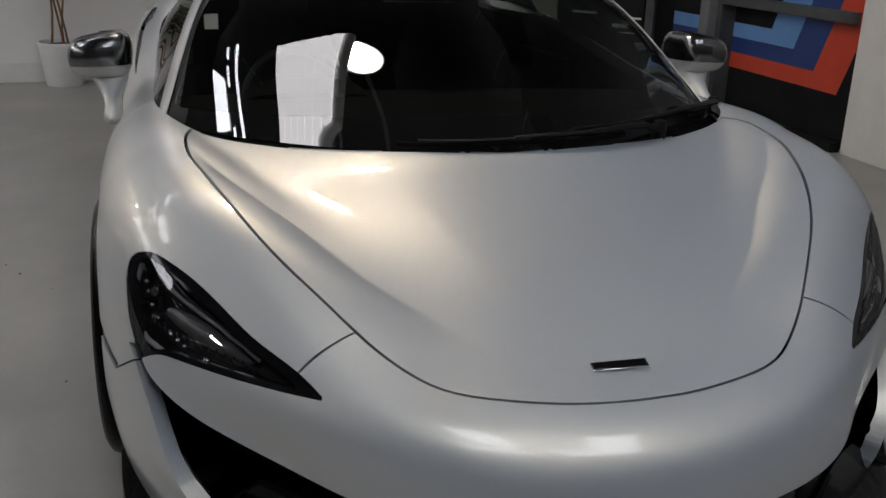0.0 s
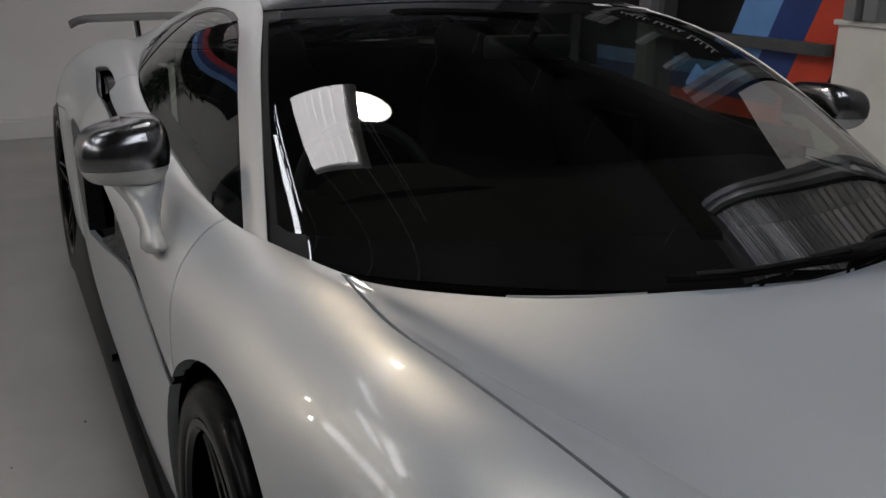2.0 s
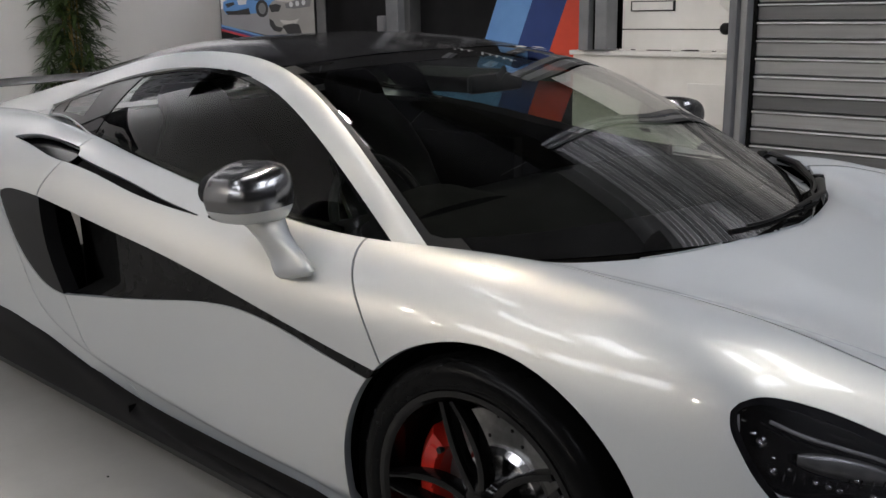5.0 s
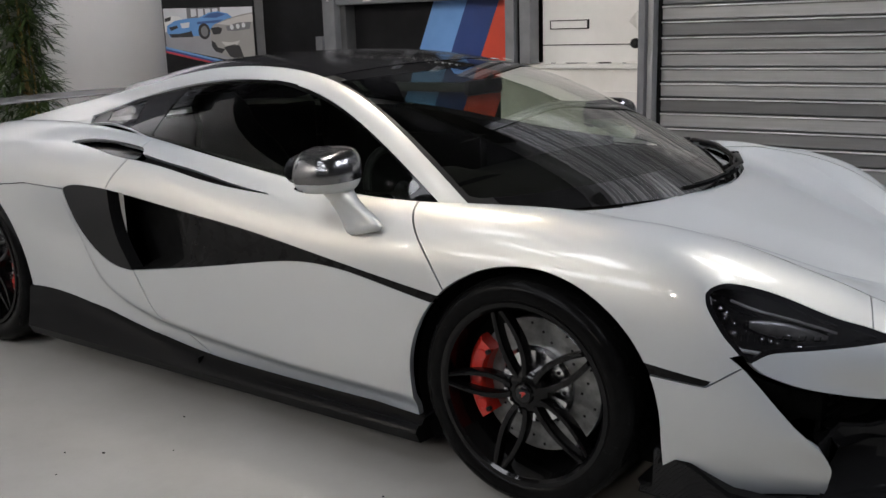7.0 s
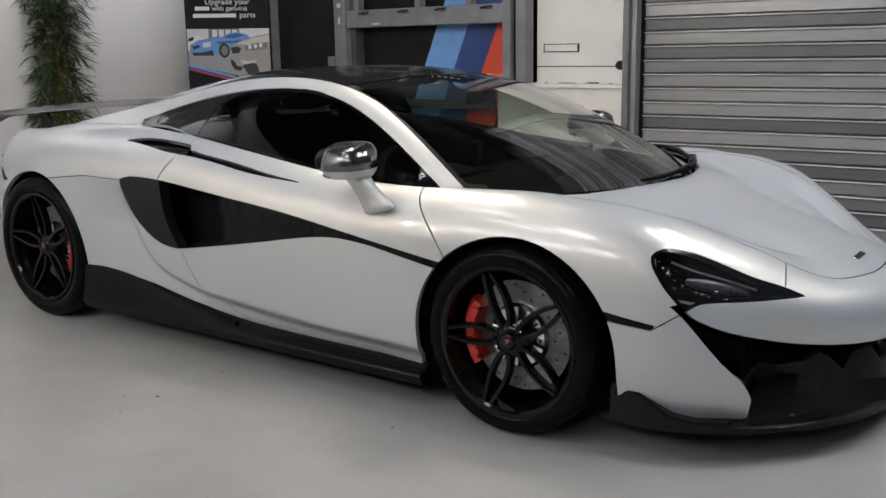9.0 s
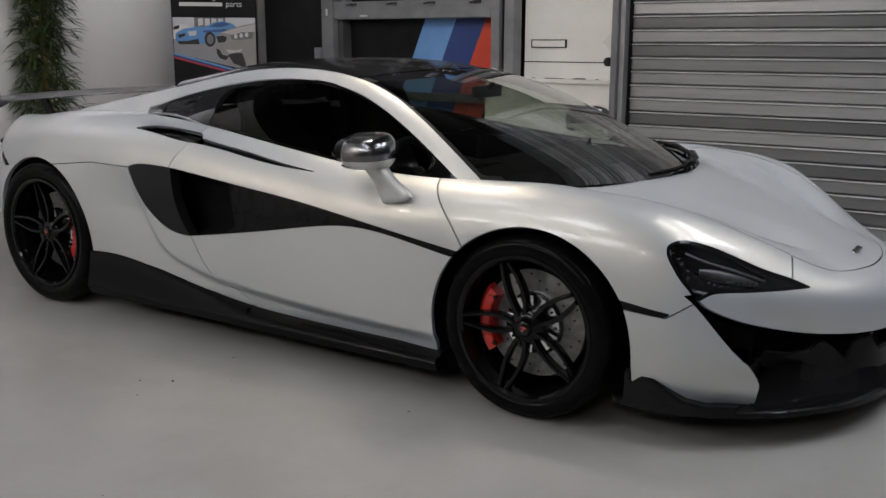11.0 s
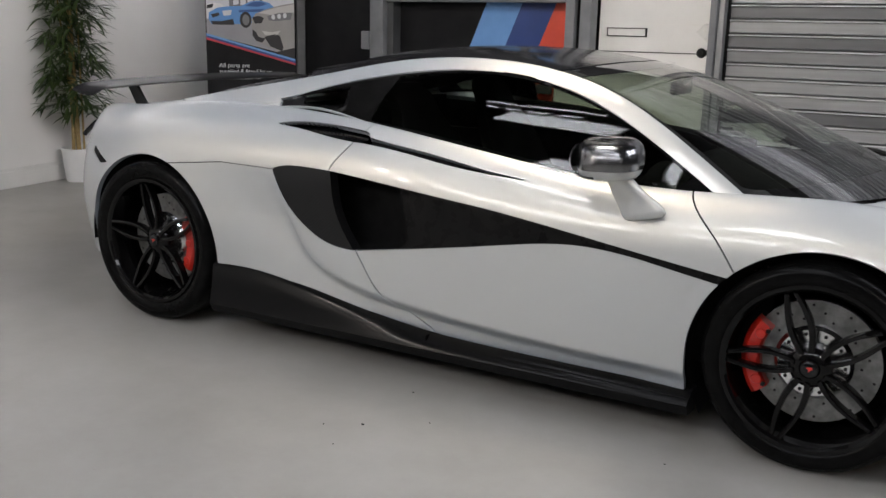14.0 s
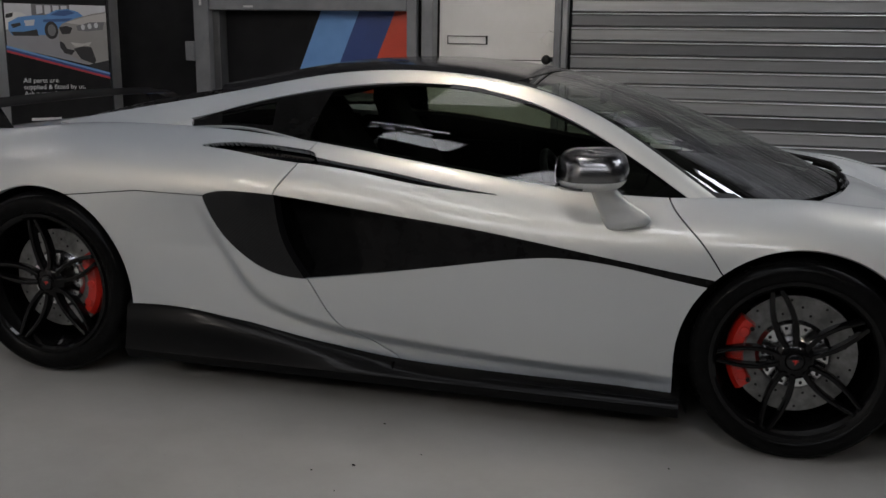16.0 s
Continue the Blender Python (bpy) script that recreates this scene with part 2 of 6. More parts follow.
def inside(poly, q):
    """Distance of the places q (n, 2) to a closed outline: above 0 inside."""
    p = np.asarray(poly, float)
    a, b = p, np.roll(p, -1, axis=0)
    best, odd = np.full(len(q), 1e9), np.zeros(len(q), bool)
    for (ax, ay), (bx, by) in zip(a, b):
        dx, dy = bx - ax, by - ay
        L = dx * dx + dy * dy + 1e-18
        t = np.clip(((q[:, 0] - ax) * dx + (q[:, 1] - ay) * dy) / L, 0, 1)
        best = np.minimum(best, (q[:, 0] - ax - t * dx) ** 2 + (q[:, 1] - ay - t * dy) ** 2)
        c = (ay > q[:, 1]) != (by > q[:, 1])
        x = ax + (q[:, 1] - ay) * dx / (dy if abs(dy) > 1e-12 else 1e-12)
        odd ^= c & (q[:, 0] < x)
    return np.where(odd, 1, -1) * np.sqrt(best)


class Skin:
    """A triangle skin with normals and grid places, that can be cut along the zero line of any function."""

    def __init__(self, P, N, G, T):
        self.P, self.N, self.G, self.T = P, N, G, T

    @staticmethod
    def net(rows, su, sv):
        """A smooth skin through a net of points (x, half width, height); su, sv: steps in each span."""
        A = np.array(rows, float)
        m = A[:, 1:2] * (1, -1, 1)
        A = np.concatenate([m, A], axis=1)
        R, C = A.shape[:2]
        ku = np.r_[0, np.cumsum(np.linalg.norm(np.diff(A, axis=0), axis=2).mean(1))]
        kv = np.r_[0, np.cumsum(np.linalg.norm(np.diff(A, axis=1), axis=2).mean(0))]
        qu = np.concatenate([np.linspace(ku[i], ku[i + 1], su, endpoint=False) for i in range(R - 1)] + [[ku[-1]]])
        qv = np.concatenate([np.linspace(kv[i], kv[i + 1], sv, endpoint=False) for i in range(1, C - 1)] + [[kv[-1]]])
        B = cubic(ku, A.reshape(R, -1), qu).reshape(len(qu), C, 3)
        S = cubic(kv, B.transpose(1, 0, 2).reshape(C, -1), qv).reshape(len(qv), len(qu), 3).transpose(1, 0, 2)
        S[:, 0, 1] = 0
        S = S * (1, -1, 1)
        du, dv = np.gradient(S, axis=0), np.gradient(S, axis=1)
        N = np.cross(du, dv)
        N /= np.linalg.norm(N, axis=2, keepdims=True) + 1e-12
        N[:, 0, 1] = 0
        nu, nv = S.shape[:2]
        gu, gv = np.meshgrid(np.arange(nu) / su, np.arange(nv) / sv, indexing="ij")
        i = np.arange(nu * nv).reshape(nu, nv)
        a, b, c, d = i[:-1, :-1].ravel(), i[1:, :-1].ravel(), i[1:, 1:].ravel(), i[:-1, 1:].ravel()
        T = np.concatenate([np.c_[a, b, c], np.c_[a, c, d]])
        return Skin(S.reshape(-1, 3), N.reshape(-1, 3), np.c_[gu.ravel(), gv.ravel()], T)

    def normals(self):
        """Works the normals out anew from the triangles."""
        a, b, c = (self.P[self.T[:, i]] for i in range(3))
        f = np.cross(b - a, c - a)
        N = np.zeros_like(self.P)
        for i in range(3):
            np.add.at(N, self.T[:, i], f)
        N /= np.linalg.norm(N, axis=1, keepdims=True) + 1e-12
        N[np.abs(self.P[:, 1]) < 1e-6, 1] = 0
        self.N = N

    def only(self, T):
        T = np.asarray(T, int).reshape(-1, 3)
        used, inv = np.unique(T, return_inverse=True)
        return Skin(self.P[used], self.N[used], self.G[used], inv.reshape(-1, 3))

    def cut(self, f):
        """The two parts of the skin, where f (one value a vertex) is above 0 and where it is not."""
        f = np.where(np.abs(f) < 1e-6, 1e-6, f)
        s = f > 0
        k = s[self.T].sum(1)
        yes, no = [tuple(t) for t in self.T[k == 3]], [tuple(t) for t in self.T[k == 0]]
        P, N, G, made = list(self.P), list(self.N), list(self.G), {}

        def mid(a, b):
            key = (min(a, b), max(a, b))
            if key not in made:
                w = f[a] / (f[a] - f[b])
                made[key] = len(P)
                P.append(P[a] + w * (P[b] - P[a]))
                n = N[a] + w * (N[b] - N[a])
                N.append(n / (np.linalg.norm(n) + 1e-12))
                G.append(G[a] + w * (G[b] - G[a]))
            return made[key]

        for t in self.T[(k == 1) | (k == 2)]:
            lone = [v for v in t if s[v] == (s[t].sum() == 1)][0]
            j = list(t).index(lone)
            a, b, c = t[j], t[(j + 1) % 3], t[(j + 2) % 3]
            ab, ac = mid(a, b), mid(a, c)
            (yes if s[a] else no).append((a, ab, ac))
            (no if s[a] else yes).extend([(ab, b, c), (ab, c, ac)])
        whole = Skin(np.array(P), np.array(N), np.array(G), self.T)
        return whole.only(yes), whole.only(no)

    def moved(self, d):
        """Moved inwards by d metres (one number, or one a vertex)."""
        d = np.asarray(d, float)
        return Skin(self.P - self.N * (d[:, None] if d.ndim else d), self.N, self.G, self.T)

    def xz(self):
        return self.P[:, [0, 2]]

    def xw(self):
        return np.c_[self.P[:, 0], -self.P[:, 1]]

    def wz(self):
        return np.c_[-self.P[:, 1], self.P[:, 2]]

    def rim(self, depth):
        """The skin with its open edges folded inwards by depth."""
        T = self.T
        E = np.concatenate([T[:, [0, 1]], T[:, [1, 2]], T[:, [2, 0]]])
        key = np.sort(E, axis=1)
        _, first, count = np.unique(key, axis=0, return_index=True, return_counts=True)
        E = E[first[count == 1]]
        E = E[~((np.abs(self.P[E[:, 0], 1]) < 1e-5) & (np.abs(self.P[E[:, 1], 1]) < 1e-5))]
        n = len(self.P)
        a, b = E[:, 0], E[:, 1]
        P = np.concatenate([self.P, self.P[a], self.P[b], self.P[a] - self.N[a] * depth, self.P[b] - self.N[b] * depth])
        k = len(E)
        fa = np.cross(self.P[b] - self.P[a], self.N[a])
        fa /= np.linalg.norm(fa, axis=1, keepdims=True) + 1e-12
        N = np.concatenate([self.N, fa, fa, fa, fa])
        i = np.arange(k)
        q = np.concatenate([np.c_[n + i, n + 2 * k + i, n + 3 * k + i], np.c_[n + i, n + 3 * k + i, n + k + i]])
        return Skin(P, N, np.zeros((len(P), 2)), np.concatenate([T, q]))

    def ob(self, name, material, parent=None, label="", side="right", rim=0.0):
        """side: right, left (mirrored) or both (one mesh across the middle)."""
        s = self.rim(rim) if rim else self
        P, N, T = s.P, s.N, s.T
        flip = np.array((1, -1, 1))
        if side == "left":
            P, N, T = P * flip, N * flip, T[:, ::-1]
        elif side == "both":
            P, N, T = np.concatenate([P, P * flip]), np.concatenate([N, N * flip]), np.concatenate([T, T[:, ::-1] + len(P)])
        return mesh_ob(name, P, T, material, parent, label, True, N)

    def pair(self, name, material, parent=None, label="", rim=0.0):
        return self.ob(name, material, parent, label, "right", rim), self.ob(name, material, parent, label, "left", rim)

# ---- the room ----
FLOOR_Z = 0.0


def floor_material():
    """Worn pale grey floor paint: soft sheen, scuffs, faint tyre dust and small chips."""
    m, nt, p = mat("grey_floor_paint")
    base = ramp(nt, noise_tex(nt, 0.55, 6), [(0.3, (0.30, 0.293, 0.272)), (0.7, (0.37, 0.362, 0.338))])
    speck = ramp(nt, noise_tex(nt, 16.0, 3, 0.7), [(0.71, (1, 1, 1)), (0.78, (0.62, 0.6, 0.57))])
    mx = nt.nodes.new("ShaderNodeMix")
    mx.data_type, mx.blend_type = "RGBA", "MULTIPLY"
    mx.inputs["Factor"].default_value = 0.5
    nt.links.new(base, mx.inputs["A"])
    nt.links.new(speck, mx.inputs["B"])
    scuff = ramp(nt, noise_tex(nt, 2.6, 8, 0.7), [(0.36, (0.92, 0.915, 0.90)), (0.64, (1.03, 1.03, 1.03))])
    my = nt.nodes.new("ShaderNodeMix")
    my.data_type, my.blend_type = "RGBA", "MULTIPLY"
    my.inputs["Factor"].default_value = 1.0
    nt.links.new(mx.outputs["Result"], my.inputs["A"])
    nt.links.new(scuff, my.inputs["B"])
    nt.links.new(my.outputs["Result"], p.inputs["Base Color"])
    nt.links.new(ramp(nt, noise_tex(nt, 1.4, 6), [(0.3, (0.30,) * 3), (0.7, (0.44,) * 3)]), p.inputs["Roughness"])
    bump(nt, p, noise_tex(nt, 45.0, 4), 0.05, 0.001)
    return m


FLOOR = floor_material()
CEIL = mixed("dark_roof_sheet", (0.008, 0.008, 0.009), (0.016, 0.016, 0.017), 1.0, 0.6, spec=0.2)
DARK_WALL = mixed("dark_grey_wall", (0.03, 0.03, 0.033), (0.05, 0.05, 0.054), 1.2, 0.6, spec=0.3)
X0, X1, Y0, Y1, H = -4.60, 6.2, -7.5, 3.30, 5.0

tagged(part("floor", boxes(((X0 - 0.6, Y0 - 0.2, -0.1), (X1 + 0.2, Y1 + 0.3, FLOOR_Z))), FLOOR), "worn pale grey painted concrete floor", "floor", kind="structure")
tagged(part("ceiling", boxes(((X0 - 0.6, Y0 - 0.2, H), (X1 + 0.2, Y1 + 0.3, H + 0.1))), CEIL), "dark workshop roof with hanging strip lights", "ceiling", kind="structure")

# the white wall behind the tail runs at a slight angle
SLANT = pose(-4.60, 0, 0, 0, 0, 6.3)
bm = box(bmesh.new(), (-0.2, -2.45, 0), (0, 3.9, 2.9), 0, SLANT)
tagged(part("wall_west", bm, WHITE_WALL), "white painted plaster wall", "wall", kind="structure")
# unseen wall top, made dark so the side windows mirror less light
bm = box(bmesh.new(), (-0.2, -0.70, 2.9), (0, 3.9, H), 0, SLANT)
tagged(part("wall_west_upper", bm, DARK_WALL), "unseen wall top, darkened to dim the window reflections", "wall", kind="structure")
bm = box(bmesh.new(), (-0.2, -2.45, 2.9), (0, -0.70, H), 0, SLANT)
tagged(part("wall_west_corner", bm, WHITE_WALL), "white painted plaster wall below the roof", "wall", kind="structure")
bm = box(bmesh.new(), (-0.2, Y0 - 0.6, 0), (0, -2.45, H), 0, SLANT)
tagged(part("wall_southwest", bm, WHITE_WALL), "white painted plaster wall", "wall", kind="structure")
bm = box(bmesh.new(), (0, -2.45, 0.0), (0.018, 3.2, 0.125), 0.004, SLANT)
box(bm, (0, -2.45, 0.125), (0.010, 3.2, 0.15), 0.003, SLANT)
tagged(part("baseboard", bm, WHITE_DOOR), "white moulded skirting board", "skirting board", kind="structure")
# unseen south and east walls close the room, dark to keep reflections down
tagged(part("wall_south", boxes(((X0 - 0.6, Y0 - 0.2, 0), (X1, Y0, H))), DARK_WALL), "unseen dark grey wall added to close the room", "wall", kind="structure")
tagged(part("wall_east", boxes(((X1, Y0 - 0.2, 0), (X1 + 0.2, Y1 + 0.2, H))), DARK_WALL), "unseen dark grey wall added to close the room", "wall", kind="structure")
tagged(part("wall_north", boxes(((X0 - 0.6, Y1, 0), (X1, Y1 + 0.2, H))), BLACK_BOARD), "black boarded wall behind the doors", "wall", kind="structure")


# ---- strip lights and added fill lights ----
# front, side, west and north glows are added fill from unseen panels
FILL_FRONT = glow("front_fill", (0.89, 0.94, 0.99), 8.2)
LAMP_COOL = glow("cool_tube", (0.91, 0.945, 0.975), 7.2)
FILL_SIDE = glow("side_fill", (0.91, 0.945, 0.975), 5.6)
FILL_WEST = glow("west_wall_fill", (0.95, 0.97, 1.0), 36.0)
FILL_NORTH = glow("north_wall_fill", (0.95, 0.97, 1.0), 17.0)
LAMP_SLIM = glow("slim_tube", (0.93, 0.97, 1.0), 6.5)
LAMP_DISC = glow("high_bay_glow", (1.0, 0.93, 0.80), 210.0)
PANEL_GLOW = glow("lit_white_sheet", (1.0, 0.99, 0.97), 3.4)


def strip_or_fill_light(x, y, material, length=1.2, width=0.20, turn=0.0, z=4.6, tilt=0.0):
    t = thing("ceiling_light", "white strip light hanging from the roof, most added as fill", "ceiling light", "strip lights")
    t.matrix_basis = M = pose(x, y, z, 0, 0, turn) @ pose(0, 0, 0, tilt, 0, 0)
    part("frame", boxes(((-length / 2 - 0.03, -width / 2 - 0.02, 0.012), (length / 2 + 0.03, width / 2 + 0.02, 0.07)), bevel=0.01), BLACK if tilt else WHITE_DOOR, t)
    bm = prism(bmesh.new(), [(width / 2 * math.cos(a), -min(.6 * width, .14) * math.sin(a) + .02) for a in np.linspace(0, math.pi, 9)], -length / 2, length / 2, "x")
    part("diffuser", bm, material, t, "glowing rounded diffuser")
    # shade added so the car's glass doesn't mirror a tilted tube
    if tilt:
        e = length / 2 + .03
        part("shade", boxes(((-e, -width / 2 - .03, -.22), (e, -width / 2 - .022, .07)), ((-e - .008, -width / 2 - .03, -.22), (-e, width / 2 + .02, .07)), ((e, -width / 2 - .03, -.22), (e + .008, width / 2 + .02, .07))), BLACK, t, "black shade added to keep the tube out of reflections")
    for k in (-1, 1):
        bm = bmesh.new()
        a = M @ Vector((k * length * 0.4, 0, 0.06))
        tube(bm, [M.inverted() @ p for p in (a, Vector((a.x, a.y, H)))], 0.006, 6)
        part("hanger", bm, GREY_STEEL, t)
    return t


def high_bay(x, y, z=3.5, size=1.0):
    """A round lamp: a glowing globe under a shallow dish."""
    t = thing("high_bay_lamp", "round white high bay lamp hanging from the roof", "ceiling light", "high bay lamps", at=(x, y, z))
    dish = lathe(bmesh.new(), [(.215, .05), (.205, .06), (.13, .12), (.06, .15), (.05, .22), (.0, .22)], 36, "z")
    bulb = lathe(bmesh.new(), [(.165 * math.sin(a), .055 - .165 * math.cos(a)) for a in np.linspace(0, 2.3, 14)], 36, "z")
    for b in (dish, bulb):
        bmesh.ops.scale(b, vec=(size,) * 3, verts=b.verts)
    part("dish", dish, GREY_STEEL, t, "", True)
    part("bulb", bulb, LAMP_DISC, t, "glowing round lamp", True)
    bm = bmesh.new()
    tube(bm, [(0, 0, .21 * size), (0, 0, H - z)], .008, 6)
    part("hanger", bm, GREY_STEEL, t)


strip_or_fill_light(.8, -4.1, LAMP_COOL, 1.6, .75, -48, 4.3)
# unseen panels added to brighten the car's near side
for x in (-2.2, -.2, 1.8):
    strip_or_fill_light(x, -6.9, FILL_SIDE, 1.6, .75, 0, 3.7, 45)
for x, y, n, w in ((-.86, -2.38, 1.05, .28), (-.60, -4.12, 1.15, .40)):
    strip_or_fill_light(x, y, LAMP_SLIM, n, w, -38, 4.3)
# a slotted batten beside them: one thin tube and a row of short ones
sb = thing("ceiling_light", "black batten with one thin tube and a row of short ones", "ceiling light", "strip lights")
sb.matrix_basis = pose(-1.03, -1.84, 4.3, 0, 0, -38)
part("frame", boxes(((-.64, -.16, .012), (.64, .10, .06)), bevel=.008), BLACK, sb)
part("diffuser", prism(bmesh.new(), [(.05 + .022 * math.cos(a), .014 - .022 * math.sin(a)) for a in np.linspace(0, math.pi, 7)], -.6, .6, "x"), LAMP_SLIM, sb, "glowing thin tube")
for k in range(4):
    x = -.40 + .27 * k
    part("diffuser", prism(bmesh.new(), [(-.10 + .022 * math.cos(a), .014 - .022 * math.sin(a)) for a in np.linspace(0, math.pi, 7)], x - .09, x + .09, "x"), LAMP_SLIM, sb, "glowing short tube")
for x in (-.5, .5):
    bm = bmesh.new()
    tube(bm, [(x, 0, .05), (x, 0, H - 4.3)], .006, 6)
    part("hanger", bm, GREY_STEEL, sb)
# added fill: unseen washers that lift the white west wall
for y in (2.2, -.3):
    strip_or_fill_light(-3.5, y, FILL_WEST, 1.4, .24, 90, 3.6, 72)
# more unseen washers, added to light the doors and shutter
for x in (-2.2, -.2, 2.0):
    strip_or_fill_light(x, 2.0, FILL_NORTH, 1.4, .24, 0, 4.0, 68)
# unseen front panels, added as fill for the bonnet and nose
for x, y, a in ((3.6, -.4, 0), (3.9, 1.4, 0)):
    strip_or_fill_light(x, y, FILL_FRONT, 1.5, .75, a)
for x, y in ((5.0, -.8), (5.0, 1.2)):
    strip_or_fill_light(x, y, FILL_FRONT, 1.5, .70, 90, 4.4)
for x, y, z, k in ((-.12, -.26, 2.70, .72), (-2.9, -5.2, 3.2, .45), (-3.3, -6.7, 3.1, .5), (3.4, -6.3, 3.0, .5)):
    high_bay(x, y, z, k)
# a lit panel of white louvres, hung over the car
lp = thing("panel_light", "white panel light with glowing upright louvres", "ceiling light")
lp.matrix_basis = LM = pose(-.05, -.62, 2.75, 0, 0, -28) @ pose(0, 0, 0, -42, 0, 0) @ pose(0, -.09, 0) @ Matrix.Diagonal((1.10, 1.65, 1, 1))
for k in range(7):
    y = -.24 + .48 * k / 7
    bm = bmesh.new()
    prism(bm, [(y, .004), (y + .004, -.004), (y + .050, .006), (y + .054, .012), (y + .050, .02), (y, .02)], -.30, .30, "x")
    part("louvre", bm, PANEL_GLOW, lp, "glowing louvre")
part("housing", boxes(((-.315, -.255, .022), (.315, .255, .07)), bevel=.01), WHITE_DOOR, lp)
for a, b in ((-1, -1), (-1, 1), (1, -1), (1, 1)):
    bm = bmesh.new()
    q = LM @ Vector((a * .27, b * .21, .06))
    tube(bm, [LM.inverted() @ p for p in (q, Vector((q.x, q.y, H)))], .005, 6)
    part("hanger", bm, GREY_STEEL, lp)


# ---- door front with the striped boards ----
def quad(name, pts, material, parent=None, label=""):
    return mesh_ob(name, pts, [tuple(range(len(pts)))], material, parent, label, False)


FY = 3.06
dw = thing("folding_door", "grey steel framed doors over a black board with blue and red stripes", "door", kind="structure")
dw.name = "door_1"
part("left_post", boxes(((-2.93, FY - .05, 0), (-2.80, FY + .10, 2.9)), bevel=.006), GREY_STEEL, dw)
part("jamb", boxes(((-2.80, FY + .02, 0), (-2.74, FY + .14, 2.9)), bevel=.004), DARK_STEEL, dw)
part("right_post", boxes(((-1.165, FY - .03, .99), (-1.09, FY + .10, 2.9)), bevel=.006), GREY_STEEL, dw)
# no post: a dark strip that fills the gap between the two uprights
part("right_post", boxes(((-1.09, FY + .03, .99), (-1.055, FY + .12, 2.9))), LINER, dw)
part("right_post", boxes(((-1.055, FY - .01, .99), (-.965, FY + .12, 2.9)), bevel=.006), GREY_STEEL, dw)
part("bottom_rail", boxes(((-2.80, FY + .01, 0), (-1.29, FY + .08, .06)), bevel=.006), BLACK, dw)
part("middle_rail", boxes(((-2.80, FY + .01, .775), (-1.29, FY + .08, .845)), bevel=.006), DARK_STEEL, dw)
part("upper_rail", boxes(((-2.80, FY - .03, 1.465), (-1.166, FY + .08, 1.615)), bevel=.008), GREY_STEEL, dw)
for x in (-2.70, -2.02, -1.50):
    part("mullion", boxes(((x - .03, FY - .01, 1.615), (x + .03, FY + .07, 2.9)), bevel=.005), GREY_STEEL, dw)
part("lock_box", boxes(((-3.00, FY - .08, 1.07), (-2.925, FY + .02, 1.22)), bevel=.008), GREY_STEEL, dw, "grey lock box")
part("post_foot", boxes(((-3.00, FY - .09, .0), (-2.75, FY + .10, .05)), bevel=.005), GREY_STEEL, dw)
for x in (-2.57, -2.13, -1.74, -1.29):
    bm = box(bmesh.new(), (x - .035, FY - .045, 1.575), (x + .035, FY - .03, 1.60), .004)
    tube(bm, [(x - .06, FY - .06, 1.583), (x - .02, FY - .065, 1.588), (x + .05, FY - .06, 1.592)], .008, 8)
    part("window_handle", bm, CHROME, dw, "dark metal lever handle", True)
part("maker_plate", boxes(((-2.50, FY - .034, 1.485), (-2.42, FY - .0305, 1.50))), DECAL_OR_REFLECTION, dw, "small pale maker's plate")
part("sticker", boxes(((-2.875, FY - .054, 1.50), (-2.855, FY - .0505, 1.56))), DECAL_OR_REFLECTION, dw, "small white sticker")
part("sticker", lathe(bmesh.new(), [(0, -.054), (.022, -.054), (.022, -.0505)], 16, centre=(-2.865, FY, 1.66)), DECAL_OR_REFLECTION, dw, "small white sticker")
BY = 3.20
board = tagged(part("striped_board", boxes(((-3.66, BY, 0), (-1.165, BY + .03, 2.9))), BLACK_BOARD), "black board with light blue, dark blue and red stripes", "sign board", kind="structure")


def stripe(name, material, z0, z1, ax, bx, k=.417):
    """A band along the board that turns up to the right: z0 to z1 level, then between slanted edges."""
    y, zt = BY - .003, 2.9
    right = min(-1.166, 9)

    def clip(x):
        return min(x, right)
    pts = [(-3.66, y, z0), (bx, y, z0)]
    if bx + k * (zt - z0) > right:
        pts += [(right, y, z0 + (right - bx) / k)]
        zt2 = z1 + (right - ax) / k
        pts += [(right, y, min(zt2, zt))]
        if zt2 > zt:
            pts += [(ax + k * (zt - z1), y, zt)]
    pts += [(ax, y, z1), (-3.66, y, z1)]
    return quad(name, pts, material, board)


stripe("stripe", BLUE_A, .545, .648, -2.26, -1.985)
stripe("stripe", BLUE_B, .434, .545, -1.985, -1.74)
stripe("stripe", RED_C, .323, .434, -1.74, -1.48)

# signboard over the doors, with white script too fine to read
fb = thing("fascia_sign", "black signboard with a line of white script over the doors", "sign")
part("board", boxes(((-2.78, FY - .075, 1.98), (-1.18, FY - .045, 2.50)), bevel=.004), BLACK_BOARD, fb)
part("bracket", boxes(((-2.70, FY - .046, 2.42), (-2.62, FY + .01, 2.48)), bevel=.003), GREY_STEEL, fb)
part("bracket", boxes(((-1.52, FY - .046, 2.42), (-1.44, FY + .01, 2.48)), bevel=.003), GREY_STEEL, fb)
random.seed(21)
for k in range(17):
    x, h = -2.68 + .083 * k, random.choice((.10, .10, .17, .14))
    if k in (5, 11):
        continue
    quad("script_bar", [(x, FY - .079, 2.16), (x + .026, FY - .079, 2.16), (x + .040 + .2 * h, FY - .079, 2.16 + h), (x + .014 + .2 * h, FY - .079, 2.16 + h)], DECAL_OR_REFLECTION, fb)
    quad("script_bar", [(x + .02, FY - .079, 2.16), (x + .075, FY - .079, 2.16), (x + .079, FY - .079, 2.18), (x + .024, FY - .079, 2.18)], DECAL_OR_REFLECTION, fb)

